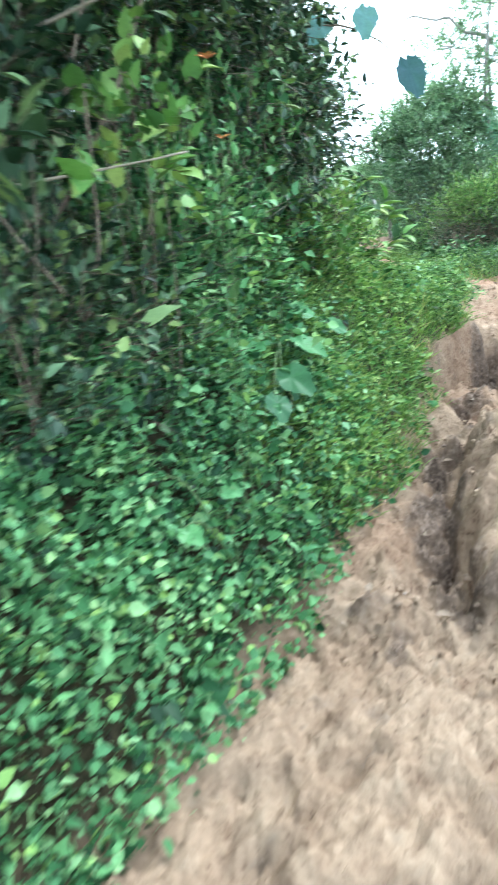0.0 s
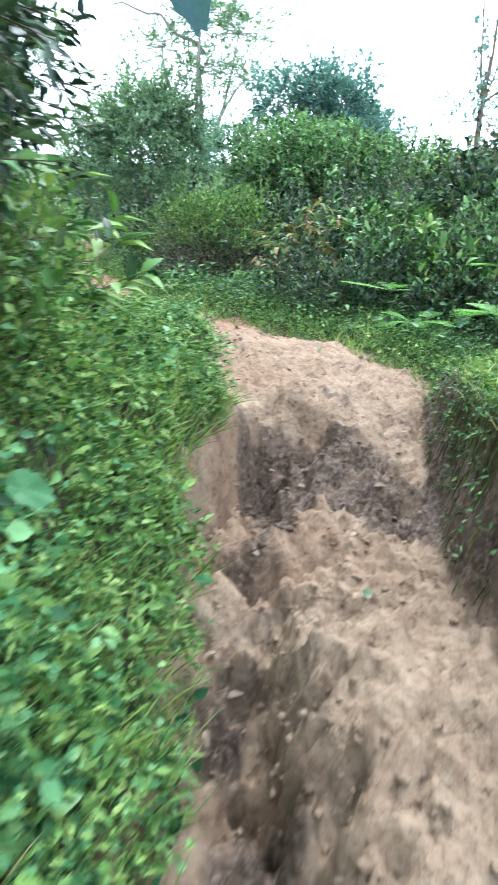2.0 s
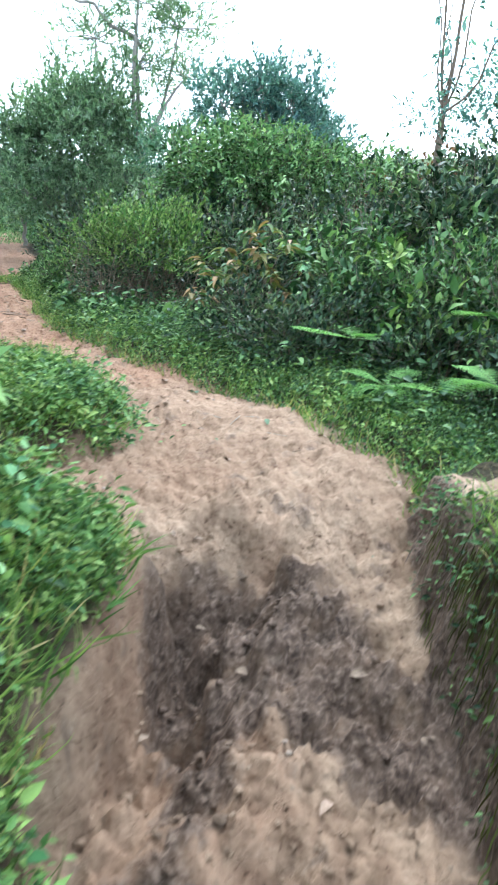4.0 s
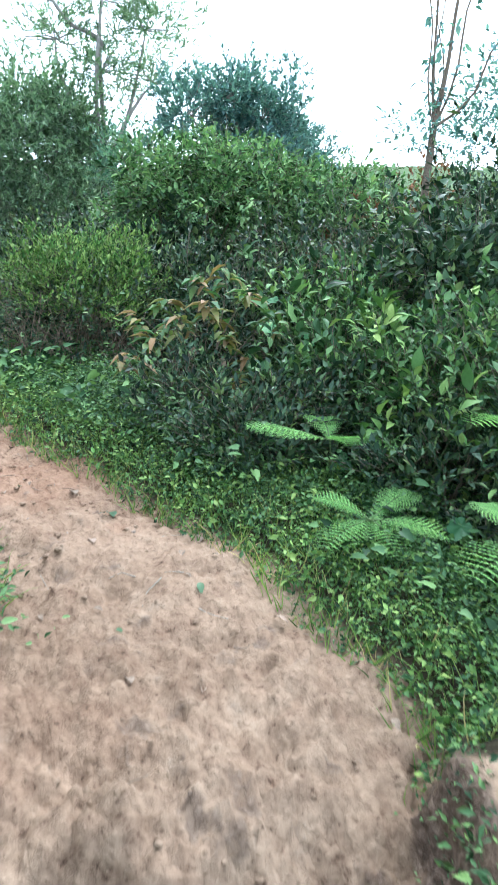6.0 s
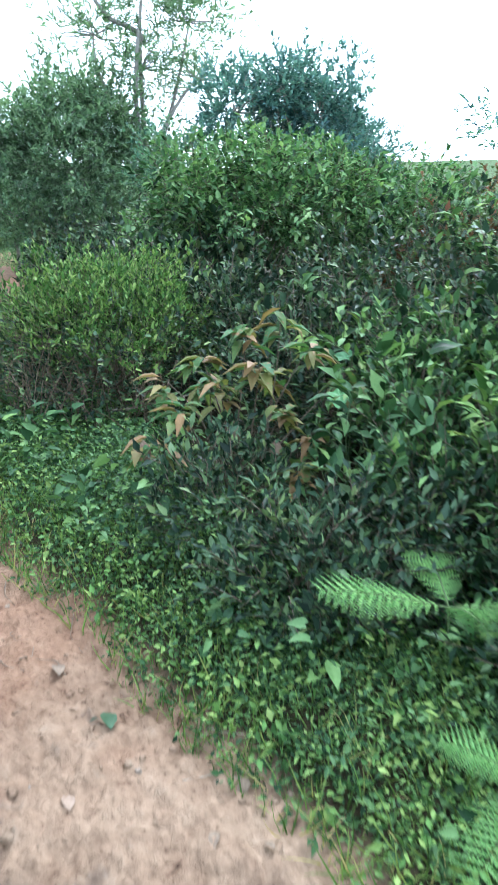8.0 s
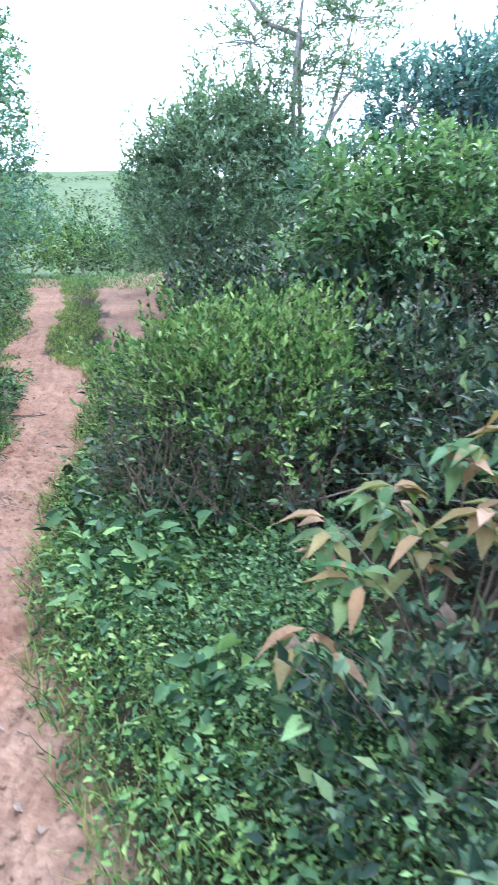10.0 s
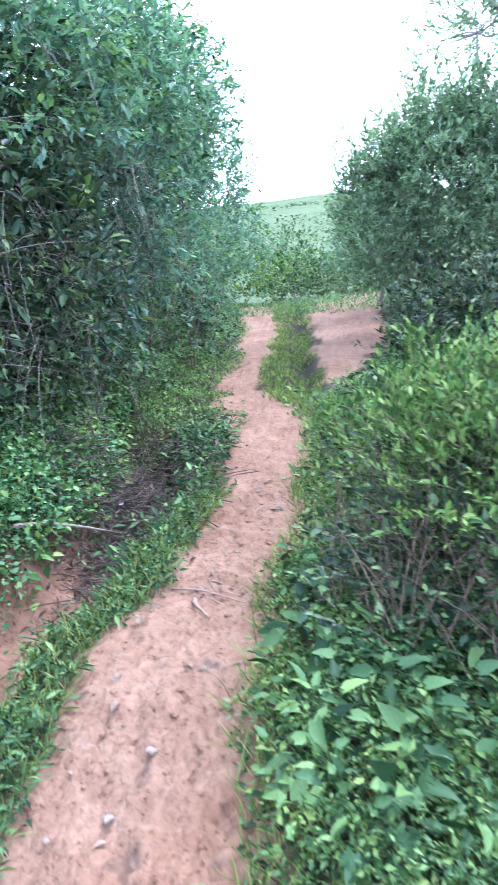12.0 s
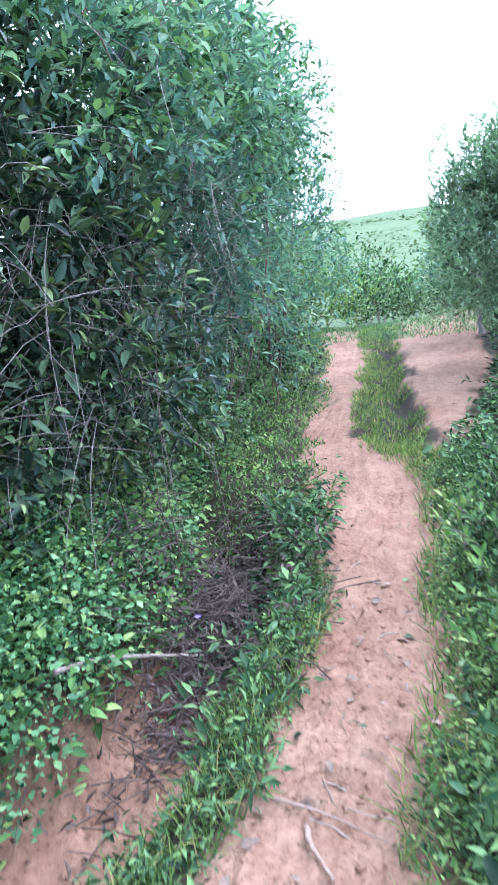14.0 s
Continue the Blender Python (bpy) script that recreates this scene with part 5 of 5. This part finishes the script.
def overhanging_branch():
    ob = thing("overhanging_branch", "thin branch with big ragged lobed leaves over the trail", "branch", (-0.3, 4.6, float(height(-0.3, 4.6))))
    q = np.linspace(0, 1, 16)[:, None]
    pts = (1 - q) ** 3 * np.array([-0.3, 4.6, 0.9]) + 3 * q * (1 - q) ** 2 * np.array([-0.1, 4.6, 2.5]) + 3 * q * q * (1 - q) * np.array([0.5, 4.45, 2.95]) + q ** 3 * np.array([1.02, 4.33, 2.4])
    part("branch", tube(pts, np.linspace(0.014, 0.003, 16), 6), TWIG, ob, smooth=True)
    for c, way, s in [((1.06, 4.31, 2.33), (0.35, -0.15, -0.92), 0.24), ((0.84, 4.35, 2.62), (-0.1, -0.3, -0.9), 0.2), ((0.6, 4.42, 2.62), (-0.5, -0.3, -0.8), 0.18)]:
        part("leaf", lobed_leaf(c, way, (0.2, -0.9, 0.3), s, 2), LEAF_TEAL, ob, smooth=True)
    return ob


overhanging_branch()


def sword_plant():
    """Long bright leaves on leaning stems at the corner of the bank."""
    gz = float(height(0.75, 5.6))
    ob = thing("leaning_shrub", "leaning stems with long yellow-green leaves over the bank", "shrub", (0.75, 5.6, gz))
    tips = np.array([(1.12, 5.5, 1.66), (1.2, 5.45, 1.5), (1.1, 5.7, 1.8), (1.0, 5.35, 1.45), (0.9, 5.8, 1.9)])
    for geo in stem_list((0.75, 5.6, gz - 0.03), tips, 0.009):
        part("stem", geo, STEM, ob)
    for tip in tips:
        n = 6
        q = rng.uniform(0.55, 1, n)[:, None]
        base = np.array([0.75, 5.6, gz]) * (1 - q) + tip * q
        d = rand_dirs(n, -0.3) + np.array([0.5, -0.4, 0])
        for k in range(n):
            part("leaf", leaves(base[k:k + 1], d[k:k + 1], np.array([[0.2, -0.3, 1.0]]), 0.2 * rng.uniform(0.7, 1.2), 0.06, LONG), LEAF_FRESH, ob)
    return ob


sword_plant()


def drooping_shrub():
    """Few stems with whorls of long hanging leaves, some browned."""
    gz = float(height(3.55, 9.15))
    ob = thing("drooping_shrub", "shrub with whorls of long drooping olive and browning leaves", "shrub", (3.55, 9.15, gz))
    tips = np.array([(3.08, 8.98, 1.5), (3.25, 9.1, 1.62), (3.22, 9.25, 1.7), (3.45, 9.1, 1.72), (3.62, 9.0, 1.85), (3.7, 8.85, 1.65), (3.8, 9.2, 1.75), (3.5, 9.4, 1.7), (3.9, 8.9, 1.5), (3.75, 8.75, 1.4), (3.4, 9.3, 1.85), (3.6, 9.15, 2.0), (3.95, 9.1, 1.92), (4.1, 9.0, 1.75), (3.85, 9.3, 2.05)])
    for geo in stem_list((3.6, 9.15, gz - 0.03), tips, 0.009, 0.05):
        part("stem", geo, TWIG, ob)
    for tip in tips:
        n = 13
        a = rng.uniform(0, 2 * math.pi, n)
        base = tip + rng.normal(0, 0.02, (n, 3)) - np.array([0, 0, 1]) * rng.uniform(0, 0.1, (n, 1))
        d = np.stack([np.cos(a), np.sin(a), rng.uniform(-0.6, 0.35, n)], 1)
        for k in range(n):
            part("leaf", leaves(base[k:k + 1], d[k:k + 1], np.array([[0, 0, 1.0]]), 0.14 * rng.uniform(0.6, 1.3), 0.052 * rng.uniform(0.8, 1.2), LONG), LEAF_OLIVE, ob)
    part("dead_leaf", leaves(np.array([(3.04, 8.98, 1.43)]) + np.array([0, 0, 0.05]), np.array([(0.1, -0.2, -1)]), np.array([(-0.4, -0.9, 0.2)]), 0.13, 0.065, LONG), PALE, ob, "pale dried leaf with dark spots", True)
    part("dead_leaf", leaves(np.array([(3.5, 9.0, 1.5)]) + np.array([0, 0, 0.05]), np.array([(0.1, -0.1, -1)]), np.array([(-0.4, -0.9, 0.2)]), 0.13, 0.065, LONG), PALE, ob, "pale dried leaf", True)
    part("dead_leaf", leaves(np.array([(3.66, 8.82, 1.45)]) + np.array([0, 0, 0.05]), np.array([(-0.1, -0.1, -1)]), np.array([(-0.4, -0.9, 0.2)]), 0.13, 0.065, LONG), PALE, ob, "pale dried leaf", True)
    return ob


drooping_shrub()

# ---- loose things ----


def stick(name, label, pts, r, mat, category="stick", group=""):
    p = np.asarray(pts, float)
    q = np.linspace(0, 1, 12)
    s = np.linspace(0, 1, len(p))
    line = np.stack([np.interp(q, s, p[:, k]) for k in range(3)], 1) + np.cumsum(rng.normal(0, r * 0.35, (12, 3)), 0) * np.array([1, 1, 0.4])
    v, f = tube(line, r * (1 - 0.45 * q) * (1 + 0.12 * np.sin(7 * q)), 7)
    v = np.concatenate([v, line[:1], line[-1:]])
    n = len(v)
    cap = [(n - 2, (j + 1) % 7, j) for j in range(7)] + [(n - 1, 77 + j, 77 + (j + 1) % 7) for j in range(7)]
    me = mesh_data(name, v - line[0], np.concatenate([f, cap]), True)
    me.materials.append(mat)
    ob = tagged(new(name, me), label, category, group)
    ob.location = line[0]
    return ob


def on_ground(x, y, lift=0.0):
    return (x, y, float(height(x, y)) + lift)


stick("fallen_branch", "pale bent fallen branch lying across the ditch", [(0.53, 11.76, 1.16), (0.62, 12.05, 1.07), (0.76, 12.36, 0.9), (0.89, 12.62, 0.76)], 0.014, PALE_TWIG, "branch")
stick("bleached_stick", "bleached bare stick caught in a rounded shrub", [(3.18, 10.75, 1.17), (3.45, 10.62, 1.22), (3.76, 10.55, 1.33)], 0.011, PALE_TWIG)
stick("bleached_stick", "thin pale twig sticking out of the bank shrub", [(-0.5, 2.5, 1.75), (-0.2, 2.55, 1.78), (0.1, 2.5, 1.8)], 0.006, PALE_TWIG)
stick("bleached_stick", "thin pale twig arching over the bank", [(-0.4, 2.7, 2.25), (0.0, 2.6, 2.32), (0.5, 2.7, 2.3)], 0.006, PALE_TWIG)
stick("leaning_pole", "grey bare pole leaning in the shrub on the bank", [(-0.55, 2.75, 0.9), (-0.25, 2.6, 1.5), (-0.22, 2.6, 2.05)], 0.008, TWIG)
stick("leaning_pole", "long thin branch slanting down the bank", [(-0.95, 2.0, 2.3), (-0.55, 2.1, 1.9), (-0.25, 2.2, 1.4)], 0.006, TWIG)
stick("dry_root", "forked dry root lying on the trail", [on_ground(1.55, 11.42, 0.01), on_ground(1.7, 11.36, 0.03), on_ground(1.95, 11.3, 0.01)], 0.006, PALE, "root")
stick("dry_root", "short thick root end on the trail", [on_ground(1.7, 11.3, 0.02), on_ground(1.76, 11.2, 0.03), on_ground(1.83, 11.1, 0.01)], 0.011, PALE, "root")
stick("bare_root", "curved root hanging in the gully", [(0.9, 3.55, 0.16), (0.99, 3.5, 0.12), (1.07, 3.43, 0.04), (1.1, 3.38, -0.12)], 0.018, DARK_DEAD, "root")
stick("bare_root", "thin root hanging in the gully", [(0.92, 3.6, 0.18), (1.0, 3.5, 0.02), (1.03, 3.42, -0.1)], 0.009, DARK_DEAD, "root")
stick("thin_reed", "thin dry stalk standing beside the sunken track", [on_ground(1.02, 2.05), (1.04, 2.06, 0.5), (1.05, 2.03, 0.62)], 0.003, DEAD)
for k in range(70):
    yy = rng.uniform(6.2, 14.5)
    xx = rng.uniform(float(curve(yy, LEFT)) - 0.05, float(curve(yy, RIGHT)) + 0.05)
    a, ln = rng.uniform(0, 6.28), rng.uniform(0.05, 0.2)
    stick("twig", "thin dry twig lying on the clay trail", [on_ground(xx, yy, 0.004), on_ground(xx + 0.5 * ln * math.cos(a), yy + 0.5 * ln * math.sin(a), 0.008), on_ground(xx + ln * math.cos(a + 0.3), yy + ln * math.sin(a + 0.3), 0.004)], rng.uniform(0.0018, 0.004), DEAD if k % 3 else PALE_TWIG, "twig", "twigs on the trail")


def fallen_leaf(mat, label):
    me = mesh_data("fallen_leaf", *leaves(np.zeros((1, 3)), np.array([[0, 1.0, 0.1]]), np.array([[0.15, 0, 1.0]]), 0.06, 0.03, LONG))
    me.materials.append(mat)
    return tagged(new("fallen_leaf", me), label, "leaf", "fallen leaves on the trail")


kinds = [fallen_leaf(DEAD, "curled brown leaf lying on the trail"), fallen_leaf(PALE, "pale dry leaf lying on the trail"), fallen_leaf(LEAF_DARK, "dull green leaf fallen on the trail")]
for k in range(150):
    ob = kinds[int(rng.choice([0, 0, 0, 0, 0, 0, 0, 0, 0, 1, 2]))]
    yy = rng.uniform(6.0, 14.5) if k % 3 else rng.uniform(2.5, 6)
    xx = rng.uniform(float(curve(yy, LEFT)) - 0.1, float(curve(yy, RIGHT)) + 0.1)
    s = rng.uniform(0.5, 1.25)
    c = copy_thing(ob, pose(xx, yy, float(height(xx, yy)) + 0.008, rng.normal(0, 14), rng.normal(0, 14), rng.uniform(0, 360)))
    c.scale = (s, s, s)
for ob, (px, py, s) in zip(kinds, [(2.55, 8.12, 1.6), (2.51, 7.51, 1.3), (2.68, 7.82, 1.9)]):
    ob.location, ob.scale = on_ground(px, py, 0.01), (s, s, s)


def lump_geo(n, seed, flat=0.7):
    """An irregular clod or stone of unit size."""
    bm = bmesh.new()
    bmesh.ops.create_icosphere(bm, subdivisions=n, radius=1.0)
    g = np.random.default_rng(seed)
    for v in bm.verts:
        v.co *= 0.5 + 0.7 * g.random()
        v.co.z *= flat
    v = np.array([q.co[:] for q in bm.verts])
    f = np.array([[q.index for q in t.verts] for t in bm.faces])
    bm.free()
    return v, f


def stone(name, label, x, y, size, seed, mat=STONE):
    v, f = lump_geo(2, seed, 0.55)
    me = mesh_data(name, v * size, f, False)
    me.materials.append(mat)
    ob = tagged(new(name, me), label, "stone", "stones on the trail")
    ob.location = on_ground(x, y, size * 0.2)
    ob.rotation_euler = (0, 0, seed)
    return ob


stone("flat_stone", "flat pale angular stone on the muddy track", 1.54, 4.53, 0.035, 3)
stone("pale_stone", "pale rounded stone bedded in the clay trail", 1.78, 10.23, 0.023, 4)
stone("pale_stone", "small pale stone bedded in the clay trail", 1.72, 9.95, 0.021, 5)
for k in range(26):
    yy = rng.uniform(2.6, 6) if k < 8 else rng.uniform(6, 14)
    xx = rng.uniform(float(curve(yy, LEFT)), float(curve(yy, RIGHT)))
    stone("pebble", "small pale pebble on the clay", xx, yy, rng.uniform(0.006, 0.014), 20 + k)

# clods of broken clay, more in the gully
chunks = []
shapes = [lump_geo(1, s, 0.38) for s in range(40, 46)]
cnt = 4800
yy = np.where(rng.random(cnt) < 0.72, rng.uniform(2.3, 6.0, cnt), rng.uniform(6, 13, cnt))
gx = curve(yy, GULLY) + rng.normal(0.15, 0.3, cnt)
rx = curve(yy, LEFT) + (curve(yy, RIGHT) - curve(yy, LEFT)) * rng.random(cnt)
xx = np.where((yy < 6) & (rng.random(cnt) < 0.85), gx, rx)
keep = (xx > curve(yy, LEFT) - 0.03) & (xx < curve(yy, RIGHT) + 0.03)
xx, yy = xx[keep], yy[keep]
zz = height(xx, yy)
for k in range(len(xx)):
    v, f = shapes[k % 6]
    s = 0.004 + 0.02 * rng.random() ** 5
    a = rng.uniform(0, 6.28)
    rot = np.array([[math.cos(a), -math.sin(a), 0], [math.sin(a), math.cos(a), 0], [0, 0, 1]])
    chunks.append((v @ rot.T * s + np.array([xx[k], yy[k], zz[k] - 0.05 * s]), f))
crumbs = stuff("clay_crumbs", join(chunks), SOIL, "crumbled clods of brown clay in the eroded track", "clay")
crumb_damp_shade = np.repeat(damp_shade_at(xx, yy), len(shapes[0][0])).astype(np.float32)
crumbs.data.attributes.new("damp_shade", "FLOAT", "POINT").data.foreach_set("value", crumb_damp_shade)
crumbs.data.attributes.new("red", "FLOAT", "POINT").data.foreach_set("value", np.repeat(sm(6.5, 11, yy) * 0.85, len(shapes[0][0])).astype(np.float32))


def brush_pile():
    c = np.array([1.0, 13.2])
    ob = thing("brush_pile", "heap of dry brown cut stems and leaves in the ditch", "brush pile", (c[0], c[1], float(height(c[0], c[1]))))
    n = 700
    x = rng.normal(0.84, 0.24, n)
    y = rng.normal(13.1, 0.7, n)
    a = np.stack([x, y, height(x, y) + rng.uniform(0.02, 0.3, n) * np.exp(-((y - 13.2) / 0.8) ** 2)], 1)
    d = rand_dirs(n) * np.array([0.28, 0.28, 0.1])
    tagged(part("cut_stem_work", sticks(a - d, a + d, 0.005, 0.002, 0.06, 3), DARK_DEAD, ob), kind="stuff")
    m = 2200
    x, y = rng.normal(0.85, 0.27, m), rng.normal(13.0, 0.75, m)
    p = np.stack([x, y, height(x, y) + rng.uniform(0.01, 0.3, m) * np.exp(-((y - 13.1) / 0.8) ** 2)], 1)
    tagged(part("dry_leaf_work", leaves(p, rand_dirs(m, -0.5), rand_dirs(m) + np.array([0, 0, 0.5]), 0.08 * rng.uniform(0.5, 1.3, m), 0.022, SLIM), DARK_DEAD, ob), kind="stuff")
    return ob


brush_pile()
x, y = 1.45 - np.abs(rng.normal(0, 0.35, 500)), rng.normal(13.5, 0.7, 500)
stuff("pile_weeds", plants(x, y, 0.15 + 0.12 * rng.uniform(0, 1, 500), 6, 0.06, 0.35, SLIM, 0.06), LEAF_WEED, "green shoots growing through the brush pile", "weeds")


def flower(at, mat, label, r=0.022, petals=9):
    gz = float(height(at[0], at[1]))
    ob = thing("flower", label, "flower", (at[0], at[1], gz))
    part("stalk", tube(np.linspace((at[0], at[1], gz - 0.02), at, 4), np.full(4, 0.002), 4), STEM, ob)
    a = np.linspace(0, 2 * math.pi, petals, endpoint=False)
    d = np.stack([np.cos(a), np.sin(a), np.full(petals, 0.5)], 1)
    for k in range(petals):
        part("petal", leaves(np.asarray(at, float)[None], d[k:k + 1], np.array([[0, -0.3, 1.0]]), r, r * 0.5, OVAL), mat, ob)
    return ob


flower((0.6, 12.95, 0.98), PURPLE, "small purple flower beside the ditch")
flower((0.86, 12.7, 0.95), PURPLE, "small purple flower at the brush pile")
flower((0.2, 12.4, 1.2), PURPLE, "small pale purple flower in the creeper")
flower((0.18, 2.6, 2.08), ORANGE, "red and orange withered leaves on a shrub twig", 0.04, 6)
flower((0.2, 2.65, 1.85), ORANGE, "orange withered leaf on a shrub twig", 0.035, 3)
